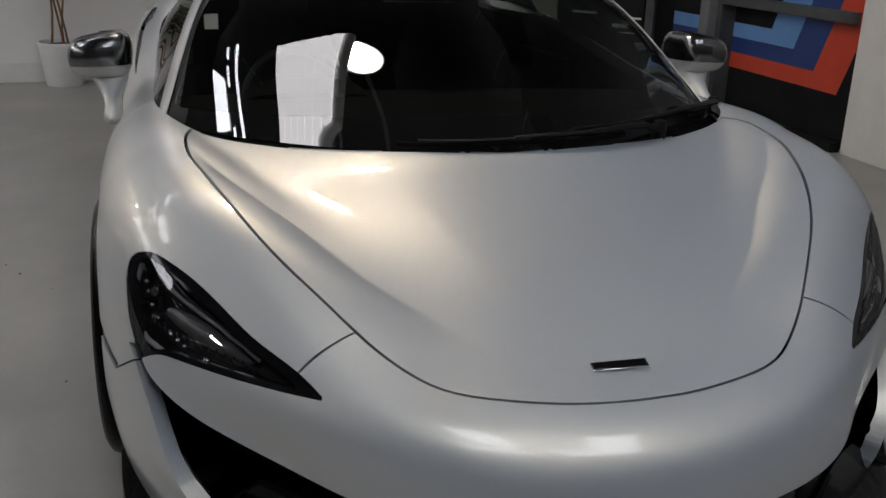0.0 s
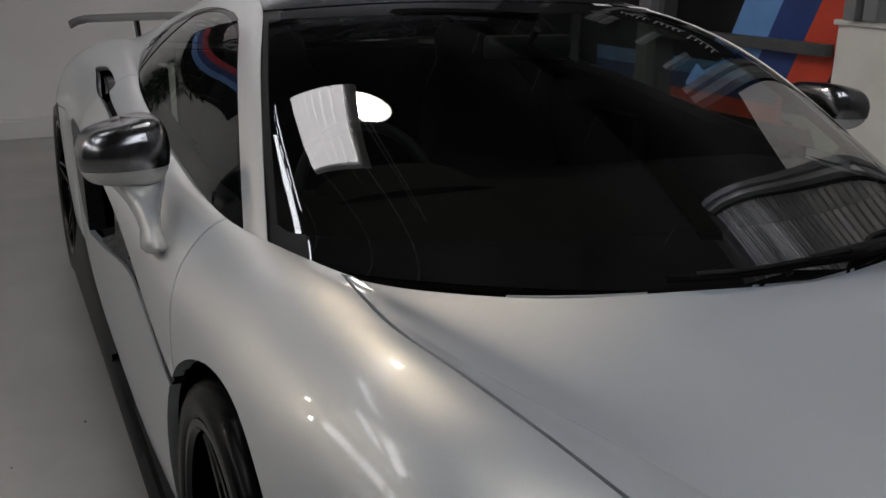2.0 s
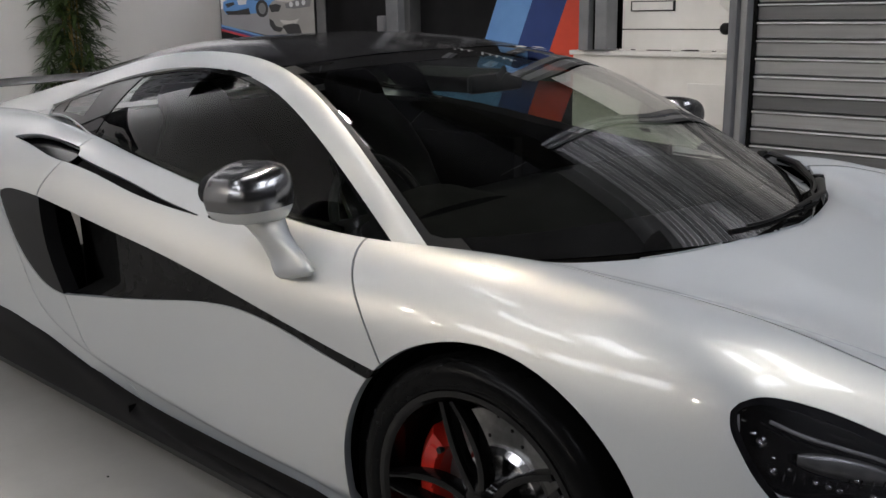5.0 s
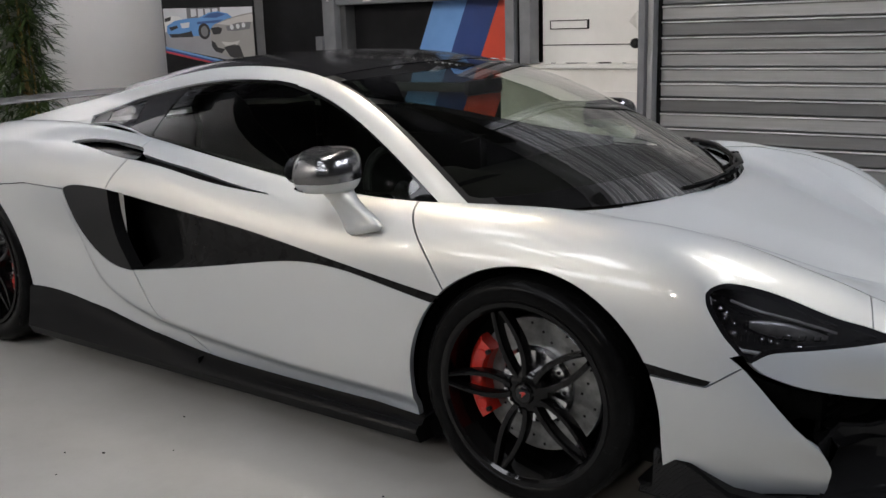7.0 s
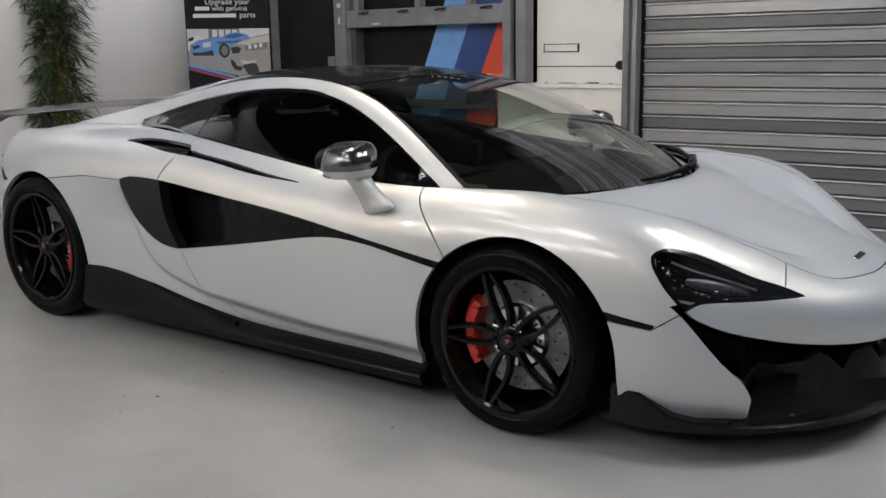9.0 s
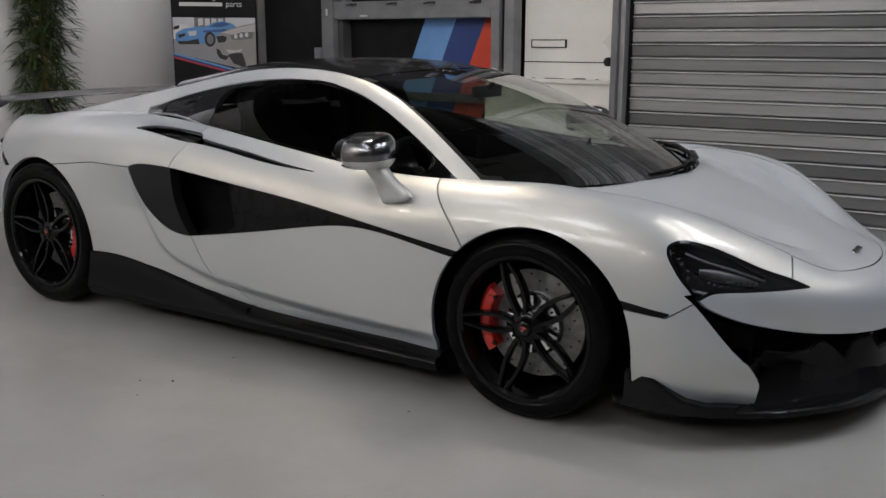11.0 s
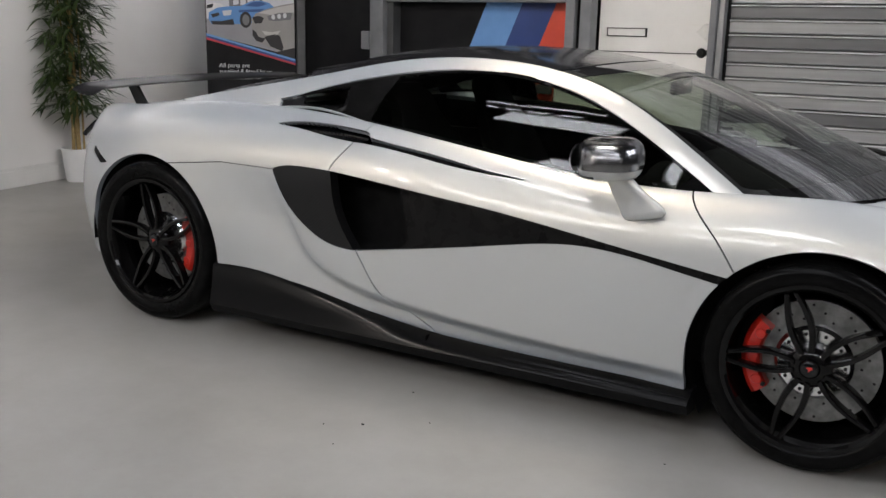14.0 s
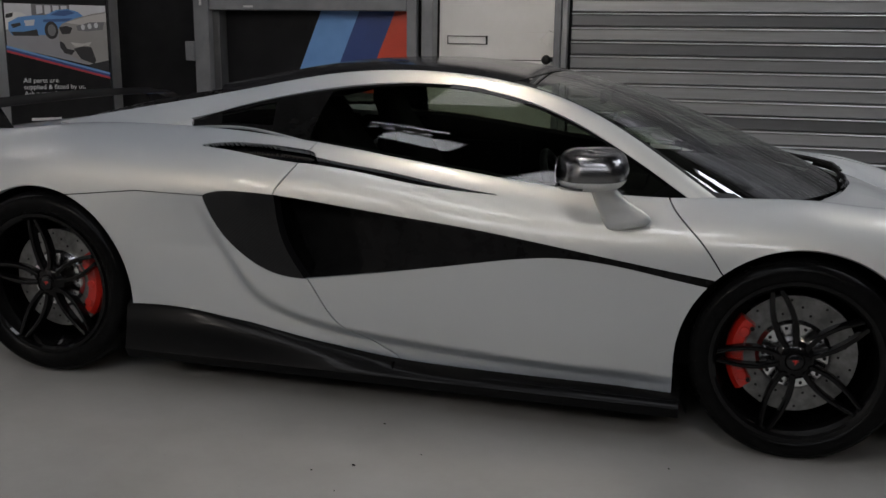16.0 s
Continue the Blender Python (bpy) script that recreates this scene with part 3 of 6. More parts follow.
# ---- white door with a letter slot over a low white wall ----
wd = thing("door_2", "white panelled steel door with a letter slot", "door", kind="structure")
part("leaf", boxes(((-.965, 3.24, 1.12), (.02, 3.29, 2.45)), ((-.965, 3.24, .99), (.02, 3.29, 1.112))), WHITE_DOOR, wd)
for z in (1.32, 1.52, 1.72, 1.92, 2.12, 2.32):
    part("panel_joint", boxes(((-.965, 3.238, z), (.02, 3.2405, z + .004))), CREAM, wd)
bm = boxes(((-.90, 3.228, 1.228), (-.895, 3.245, 1.292)), ((-.60, 3.228, 1.228), (-.588, 3.245, 1.292)), ((-.90, 3.228, 1.286), (-.588, 3.245, 1.292)), ((-.90, 3.228, 1.228), (-.588, 3.245, 1.234)))
part("letter_slot_frame", bm, BLACK, wd, "black letter slot frame")
part("letter_flap", boxes(((-.895, 3.232, 1.234), (-.60, 3.243, 1.286)), bevel=.003), WHITE_DOOR, wd)
lw = thing("wall_low", "low white boarded wall with a chipped ledge", "wall", kind="structure")
part("face", boxes(((-1.27, 3.13, 0), (-.01, 3.26, .955))), CREAM, lw)
part("ledge", boxes(((-1.285, 3.10, .955), (-.01, 3.24, .985)), bevel=.006), WHITE_DOOR, lw, "chipped white ledge")
part("socket_plate", boxes(((-.42, 3.118, .56), (-.10, 3.13, .80)), bevel=.004), WHITE_DOOR, lw, "plain white cover plate")
random.seed(4)
for k in range(9):
    x = -1.0 + .95 * k / 9 + random.uniform(-.03, .03)
    bm = box(bmesh.new(), (-.03 - .03 * random.random(), -.008, 0), (.03, .008, .006 + .010 * random.random()), .002, pose(x, 3.225, .985, 0, 0, random.uniform(-12, 12)))
    tagged(part("paint_flake", bm, random.choice((CREAM, SATIN, CREAM))), "chip of old paint and dirt on the ledge", "debris", "chips on the ledge")

# ---- roller shutter ----
sh = thing("roller_shutter", "closed grey steel roller shutter with ribbed slats", "roller shutter")


def slat_material():
    """Galvanised slats, each of its own grey, streaked along."""
    m, nt, p = mat("galvanised_slat")
    oi = nt.nodes.new("ShaderNodeObjectInfo")
    tone = ramp(nt, oi.outputs["Random"], [(0.1, (0.11, 0.112, 0.115)), (0.9, (0.30, 0.302, 0.305))])
    streak = ramp(nt, noise_tex(nt, 2.5, 6, stretch=(1, 1, 22)), [(0.3, (0.82, 0.82, 0.82)), (0.7, (1.0, 1.0, 1.0))])
    mx = nt.nodes.new("ShaderNodeMix")
    mx.data_type, mx.blend_type = "RGBA", "MULTIPLY"
    mx.inputs["Factor"].default_value = 1.0
    nt.links.new(tone, mx.inputs["A"])
    nt.links.new(streak, mx.inputs["B"])
    nt.links.new(mx.outputs["Result"], p.inputs["Base Color"])
    p.inputs["Metallic"].default_value, p.inputs["Roughness"].default_value = 0.5, 0.42
    return m


SLAT = slat_material()
RAIL_STEEL = mixed("galvanised_rail", (0.20, 0.203, 0.207), (0.26, 0.263, 0.267), 4.0, 0.4, 0.3, stretch=(6, 6, 1))
DARK_RAIL = mixed("dark_painted_rail", (0.10, 0.104, 0.112), (0.14, 0.144, 0.152), 4.0, 0.45, stretch=(6, 6, 1))
# painted-in highlight: the lips that catch light get a brighter grey
HIGHLIGHT_LIP = mixed("painted_highlight_lip", (0.55, 0.55, 0.555), (0.78, 0.78, 0.785), 3.0, 0.35, 0.6, stretch=(1, 1, 20))
part("guide_rail", boxes(((-.02, 2.80, 0), (.026, 3.0, 4.6)), bevel=.004), DARK_RAIL, sh, "grey steel guide rail")
part("guide_rail", boxes(((.028, 2.84, 0), (.066, 3.02, 4.6)), bevel=.004), RAIL_STEEL, sh, "grey steel guide rail")
part("guide_gap", boxes(((.066, 2.92, 0), (.082, 3.0, 4.6))), LINER, sh)
PITCH = .0975
prof = [(-.004, .022), (0, .006), (.002, 0), (.070, 0), (.073, -.003), (.077, -.012), (.081, -.0145), (.085, -.012), (.0875, -.006), (.088, .006), (.0935, .022)]
bm = bmesh.new()
A = [bm.verts.new((.082, y, z)) for z, y in prof]
B = [bm.verts.new((6.1, y, z)) for z, y in prof]
C = [bm.verts.new((6.1, .016 + y, z)) for z, y in prof]
D = [bm.verts.new((.082, .016 + y, z)) for z, y in prof]
for a, b in ((A, B), (B, C), (C, D), (D, A)):
    for i in range(len(prof) - 1):
        bm.faces.new((a[i], b[i], b[i + 1], a[i + 1]))
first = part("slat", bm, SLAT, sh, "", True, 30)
# the lip faces take the brighter highlight material
first.data.materials.append(HIGHLIGHT_LIP)
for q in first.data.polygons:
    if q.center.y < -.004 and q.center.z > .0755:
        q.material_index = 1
# slats hang a little askew in their guides, the lower ones pushed in at the top
LEAN = {0: 1, 1: -2, 2: -.5, 3: -2, 4: -.5, 5: -.5, 6: -1.8, 7: -2.4, 8: .4, 9: -1.8, 10: -1.8, 11: 1.2}
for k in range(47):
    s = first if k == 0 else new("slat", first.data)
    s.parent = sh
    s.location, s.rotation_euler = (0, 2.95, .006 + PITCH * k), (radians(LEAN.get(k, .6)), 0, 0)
part("shutter_drum", boxes(((.10, 2.72, 4.56), (6.1, 3.02, 4.95)), bevel=.05), SLAT, sh, "grey steel shutter box", True)
kn = thing("door_knob", "black round knob with a torn white paper tag", "knob")
part("knob", lathe(bmesh.new(), [(0, -.05), (.02, -.048), (.032, -.035), (.034, -.02), (.02, -.008), (.016, .315)], 20, centre=(-.085, 2.93, 1.13)), BLACK, kn, "", True)
bm = bmesh.new()
v = [bm.verts.new(p) for p in ((-.13, 2.90, 1.27), (-.06, 2.86, 1.33), (-.022, 2.87, 1.31), (-.022, 2.88, 1.20), (-.07, 2.90, 1.22))]
f = bm.faces.new(v)
r = bmesh.ops.extrude_face_region(bm, geom=[f])
for e in r["geom"]:
    if isinstance(e, bmesh.types.BMVert):
        e.co += Vector((0, .01, .004))
part("paper_tag", bm, WHITE_DOOR, kn, "torn white paper")

# ---- poster panel set at an angle ----
pp = thing("poster_panel", "tall black poster with photos of a blue and a grey car", "poster")
PM = pose(-4.18, 2.37, 0, 0, 0, math.degrees(math.atan2(.55, .52)))
pp.matrix_basis = PM
part("board", boxes(((0, 0, .02), (.757, .03, 2.2))), BLACK_BOARD, pp)
part("edge_trim", boxes(((.772, -.02, 0), (.845, .05, 2.9)), bevel=.005), DARK_STEEL, pp, "dark grey upright trim")
part("base", boxes(((.0, -.01, 0), (.757, .06, .02))), DARK_STEEL, pp)


def flat(name, pts, material, level=1, label=""):
    return quad(name, [(x, -.0012 * level - .001, z) for x, z in pts], material, pp, label)


def plain(name, c, rough=.45):
    return mixed(name, tuple(v * .92 for v in c), c, 8.0, rough)


P_SKY, P_FLOOR, P_BLUE, P_BLUE2 = plain("photo_pale", (.62, .63, .66)), plain("photo_floor_grey", (.30, .30, .32)), plain("photo_blue", (.10, .28, .62)), plain("photo_deep_blue", (.03, .10, .30))
P_SILVER, P_SILVER2, P_DARK, P_GLASS, P_WHITE = plain("photo_silver", (.30, .29, .28)), plain("photo_silver_light", (.52, .50, .49)), plain("photo_dark", (.012, .012, .014)), plain("photo_lamp", (.16, .16, .17)), plain("print_white", (.75, .75, .75))
P_RED, P_MID = plain("print_red", (.50, .03, .05)), plain("print_mid_blue", (.03, .06, .22))
flat("photo", [(.008, 1.487), (.752, 1.487), (.752, 1.00), (.008, 1.18)], P_SKY)
flat("photo_wall", [(.20, 1.487), (.48, 1.487), (.48, 1.40), (.20, 1.38)], P_GLASS, 2)
for k in range(4):
    flat("photo_window", [(.235 + .06 * k, 1.478), (.28 + .06 * k, 1.478), (.28 + .06 * k, 1.42), (.235 + .06 * k, 1.41)], P_SKY, 3)
flat("photo_floor", [(.008, 1.30), (.44, 1.30), (.752, 1.20), (.752, .985), (.008, 1.165)], P_FLOOR, 2)
# white car at the edge
flat("photo_car", [(.008, 1.41), (.07, 1.425), (.13, 1.42), (.17, 1.39), (.17, 1.30), (.008, 1.29)], P_WHITE, 3)
flat("photo_glass", [(.015, 1.405), (.07, 1.42), (.06, 1.385), (.012, 1.375)], P_DARK, 4)
# blue car
flat("photo_car", [(.03, 1.345), (.10, 1.385), (.20, 1.40), (.30, 1.405), (.38, 1.445), (.46, 1.455), (.54, 1.435), (.58, 1.40), (.50, 1.30), (.34, 1.255), (.20, 1.25), (.05, 1.25), (.025, 1.29)], P_BLUE, 4)
flat("photo_glass", [(.33, 1.405), (.40, 1.44), (.47, 1.445), (.52, 1.425), (.44, 1.40)], P_BLUE2, 5)
flat("photo_stripe", [(.28, 1.37), (.50, 1.385), (.46, 1.36), (.28, 1.35)], P_BLUE2, 5)
flat("photo_grille", [(.045, 1.33), (.11, 1.345), (.12, 1.325), (.06, 1.30)], P_DARK, 5)
flat("photo_lamp", [(.14, 1.36), (.22, 1.37), (.21, 1.325), (.15, 1.32)], P_SKY, 5)
flat("photo_intake", [(.04, 1.275), (.13, 1.275), (.23, 1.295), (.24, 1.245), (.06, 1.245)], P_DARK, 5)


def ring(cx, cz, rx, rz, n=18):
    return [(cx + rx * math.cos(k * math.tau / n), cz + rz * math.sin(k * math.tau / n)) for k in range(n)]


flat("photo_wheel", ring(.335, 1.29, .05, .068), P_DARK, 6)
flat("photo_wheel_rim", ring(.337, 1.29, .030, .045), P_GLASS, 7)
# silver car in front
flat("photo_car", [(.385, 1.30), (.42, 1.345), (.52, 1.385), (.64, 1.42), (.752, 1.44), (.752, 1.02), (.66, 1.02), (.54, 1.06), (.43, 1.11), (.40, 1.15), (.385, 1.22)], P_SILVER, 8)
flat("photo_bonnet", [(.44, 1.35), (.60, 1.40), (.752, 1.43), (.752, 1.36), (.56, 1.335)], P_SILVER2, 9)
flat("photo_grille", [(.39, 1.315), (.45, 1.325), (.49, 1.31), (.47, 1.265), (.41, 1.26)], P_DARK, 10)
flat("photo_lamp", [(.52, 1.325), (.62, 1.355), (.735, 1.36), (.72, 1.30), (.60, 1.285), (.53, 1.29)], P_GLASS, 10)
for k in (.57, .62, .67):
    flat("photo_lamp_ring", ring(k, 1.318 + (k - .57) * .15, .016, .022, 12), P_SKY, 11)
flat("photo_bumper", [(.47, 1.20), (.56, 1.19), (.63, 1.205), (.60, 1.165), (.50, 1.165)], P_SILVER2, 10)
flat("photo_intake", [(.39, 1.21), (.42, 1.19), (.44, 1.15), (.50, 1.135), (.47, 1.10), (.42, 1.115), (.39, 1.16)], P_DARK, 10)
flat("photo_intake", [(.49, 1.15), (.58, 1.175), (.625, 1.16), (.655, 1.06), (.64, 1.03), (.54, 1.07)], P_DARK, 10)
flat("photo_shadow", [(.60, 1.025), (.752, 1.06), (.752, .96), (.62, .985)], P_DARK, 11)
# diagonal tricolour
for n, (o, m_) in enumerate(((0, BLUE_A), (-.017, P_MID), (-.034, P_RED))):
    flat("diagonal_stripe", [(.0, 1.172 + o), (.757, .962 + o), (.757, .945 + o), (.0, 1.155 + o)], m_, 12)
flat("lower_field", [(.0, 1.122), (.757, .912), (.757, .05), (.0, .05)], BLACK_BOARD, 11)


def words(txt, x, z, size, parent=pp, m=None):
    cu = bpy.data.curves.new("words", "FONT")
    cu.body, cu.size, cu.extrude = txt, size, .0004
    cu.materials.append(m or P_WHITE)
    o = new("lettering", cu)
    o.parent = parent
    o.matrix_basis = Matrix.Translation((x, -.022, z)) @ pose(0, 0, 0, 90, 0, 0)
    dg = bpy.context.evaluated_depsgraph_get()
    me = bpy.data.meshes.new_from_object(o.evaluated_get(dg))
    q = new("lettering", me)
    q.parent = parent
    q.matrix_basis = o.matrix_basis.copy()
    bpy.data.objects.remove(o)
    return tagged(q, "white printed words")


def bar(x0, x1, z, h):
    return quad("print_bar", [(x0, -.022, z), (x1, -.022, z), (x1, -.022, z + h), (x0, -.022, z + h)], P_WHITE, pp)


words("Upgrade your", .185, 1.705, .072)
bar(.095, .225, 1.652, .034)
words("with genuine", .245, 1.650, .062)
bar(.075, .46, 1.588, .034)
words("parts", .49, 1.586, .072)
words("All parts are", .10, .888, .052)
words("supplied & fitted by us.", .10, .838, .050)
words("Ask a member of", .10, .788, .050)
bar(.14, .36, .592, .022)
bar(.56, .785 - .04, .570, .016)
bar(.50, .742, .495, .030)
bar(.56, .735, .452, .010)

# car poster high on the white wall, beside the second plant
wp = thing("wall_poster", "black poster of a silver car high on the white wall", "poster")
wp.matrix_basis = SLANT
part("board", boxes(((.002, -2.40, 1.85), (.020, -.85, 2.92)), bevel=.003), BLACK_BOARD, wp)


def print_on(name, pts, material, level):
    return quad(name, [(.0208 + .0012 * level, y, z) for y, z in pts], material, wp)


for k, m_ in enumerate((BLUE_A, P_MID, P_RED)):
    print_on("stripe", [(-2.38, 2.18 + .06 * k), (-2.38, 2.12 + .06 * k), (-.87, 1.88 + .06 * k), (-.87, 1.94 + .06 * k)], m_, 1)
print_on("photo_car", [(-2.36, 2.42), (-2.10, 2.40), (-1.35, 2.25), (-.95, 2.26), (-.90, 2.48), (-1.25, 2.60), (-1.60, 2.82), (-2.05, 2.86), (-2.36, 2.78)], P_SILVER2, 2)
print_on("photo_glass", [(-2.30, 2.66), (-1.62, 2.64), (-1.72, 2.76), (-2.05, 2.81), (-2.30, 2.76)], P_DARK, 3)
print_on("photo_wheel", ring(-1.42, 2.36, .15, .15, 24), P_DARK, 3)
print_on("photo_wheel_rim", ring(-1.42, 2.36, .115, .115, 24), P_SILVER, 4)
for k in range(5):
    a = k * math.tau / 5
    print_on("photo_spoke", [(-1.42 + r * math.cos(a + o), 2.36 + r * math.sin(a + o)) for r, o in ((.105, .32), (.105, .95), (.03, .63))], P_DARK, 5)

# dark sign high on the white wall
sg = thing("wall_sign", "small black sign fixed to the white wall", "sign")
sg.matrix_basis = SLANT
part("plate", boxes(((.002, .30, 1.80), (.022, .93, 2.25)), bevel=.003), GLOSS_BLACK, sg)
part("screw", lathe(bmesh.new(), [(0, .026), (.006, .025), (.007, .021)], 10, "x", (0, .90, 1.825)), SILVER, sg)


# ---- bamboo plants ----
LEAF = mixed("bamboo_leaf", (0.015, 0.035, 0.008), (0.055, 0.090, 0.020), 9.0, 0.5, span=(.3, .7), bumps=.1)
CANE = mixed("bamboo_cane", (0.30, 0.20, 0.075), (0.42, 0.30, 0.12), 12.0, 0.45, stretch=(1, 1, 6))
TWIG = mixed("brown_stem", (0.16, 0.075, 0.035), (0.26, 0.14, 0.07), 12.0, 0.6)
POT = mixed("white_ceramic_pot", (0.70, 0.70, 0.69), (0.78, 0.78, 0.77), 4.0, 0.35)
SOIL = mixed("dark_soil", (0.02, 0.014, 0.01), (0.05, 0.035, 0.022), 40.0, 0.9, bumps=.6)


def blade_leaf(bm, base, way, length, width, droop):
    side = way.cross(Vector((0, 0, 1)))
    if side.length < .05:
        side = Vector((1, 0, 0))
    side.normalize()
    prev = None
    for i in range(5):
        q = i / 4
        c = base + way * length * q + Vector((0, 0, -droop * length * q * q))
        w = width * (.25 + 1.9 * q * (1 - q) * 1.7) * (1 - q ** 3)
        lift = Vector((0, 0, -.25 * w))
        row = [bm.verts.new(c - side * w + lift), bm.verts.new(c), bm.verts.new(c + side * w + lift)]
        if prev:
            bm.faces.new((prev[0], prev[1], row[1], row[0]))
            bm.faces.new((prev[1], prev[2], row[2], row[1]))
        prev = row


def bamboo(x, y, height, canes, pot_r, pot_h, cane_mat, seed, leaf_from, twist=0.0, spread=.24, count=520):
    random.seed(seed)
    t = thing("potted_bamboo", "leafy green bamboo in a white pot against the wall", "potted plant", "bamboo plants", at=(x, y, 0))
    part("pot", lathe(bmesh.new(), [(0, .004), (pot_r * .74, 0), (pot_r * .78, .01), (pot_r * .97, pot_h * .92), (pot_r, pot_h * .93), (pot_r, pot_h), (pot_r * .92, pot_h), (pot_r * .90, pot_h - .03), (0, pot_h - .03)], 40, "z"), POT, t, "white ribbed pot", True, 40)
    part("soil", lathe(bmesh.new(), [(0, pot_h - .022), (pot_r * .5, pot_h - .018), (pot_r * .9, pot_h - .028)], 24, "z"), SOIL, t, "", True)
    tops = []
    for k in range(canes):
        a = k * 2.4
        r0 = pot_r * .45 * (.4 + .6 * random.random())
        b = Vector((r0 * math.cos(a), r0 * math.sin(a), pot_h - .03))
        lean = Vector((random.uniform(-.05, .05), random.uniform(-.05, .05), 1)) * (height * random.uniform(.8, 1) - pot_h)
        pts, rad = [], []
        for i in range(13):
            q = i / 12
            tw = twist * math.sin(q * 9 + k * 2.1)
            pts.append(b + lean * q + Vector((tw, twist * math.cos(q * 9 + k * 2.1), 0)))
            rad.append((.0085 if i % 2 else .0098) * (1 - .45 * q))
        bm = bmesh.new()
        tube(bm, pts, rad, 7)
        part("cane", bm, cane_mat, t, "", True)
        tops.append(pts)
    bm = bmesh.new()
    for k in range(count):
        pts = random.choice(tops)
        q = leaf_from + (1 - leaf_from) * random.random()
        i = min(11, int(q * 12))
        base = pts[i].lerp(pts[i + 1], q * 12 - i)
        a = random.uniform(0, math.tau)
        reach = spread * random.uniform(.15, .8)
        tip = base + Vector((reach * math.cos(a), reach * math.sin(a), random.uniform(-.02, .10)))
        tip.x = max(tip.x, -(x + 4.60 + .11 * (y + tip.y)) + .03)
        tube(bm, [base, tip], .0012, 3)
        for j in range(random.randint(3, 5)):
            aa = a + random.uniform(-1.1, 1.1)
            way = Vector((math.cos(aa), math.sin(aa), random.uniform(-.35, .45))).normalized()
            L = random.uniform(.11, .20)
            if (tip + way * L).x + x < -4.59 - .11 * (y + tip.y + way.y * L):
                way.x = abs(way.x)
            blade_leaf(bm, tip, way, L, random.uniform(.009, .015), random.uniform(.1, .6))
    tagged(part("foliage", bm, LEAF, t, "narrow green leaves"), kind="stuff")
    return t


bamboo(-4.565, 1.29, 2.15, 7, .125, .265, CANE, 3, .18, 0.0, .27, 470)
bamboo(-4.24, -1.66, 2.0, 4, .175, .33, TWIG, 8, .42, .02, .36, 380)

# chips and grit on the floor
random.seed(15)
for x, y, r in ((.05, -1.04, .007), (.06, -1.365, .010), (.065, -1.534, .005), (-.05, -1.43, .006), (.985, -1.108, .006), (.236, -1.234, .005), (1.9, -1.75, .005), (.62, -2.1, .004), (2.45, -1.2, .005)):
    bm = bmesh.new()
    bmesh.ops.create_icosphere(bm, subdivisions=1, radius=r, matrix=pose(x, y, r * .22, 0, 0, random.uniform(0, 180)) @ Matrix.Diagonal((1, .65, .28, 1)))
    for v in bm.verts:
        v.co += Vector((random.uniform(-1, 1), random.uniform(-1, 1), 0)) * r * .2
    bmesh.ops.scale(bm, vec=(.75, .75, 1), space=Matrix.Translation((-x, -y, 0)), verts=bm.verts)
    tagged(part("floor_chip", bm, SATIN), "dark speck of grit on the painted floor", "debris", "grit on the floor")

# ---- the car: nose towards +x, its near side towards -y ----
car = thing("sports_car", "pearl white low sports coupe parked on the workshop floor", "car")
car.scale, car.location = (1, .983, 1), (0, -.0163, 0)

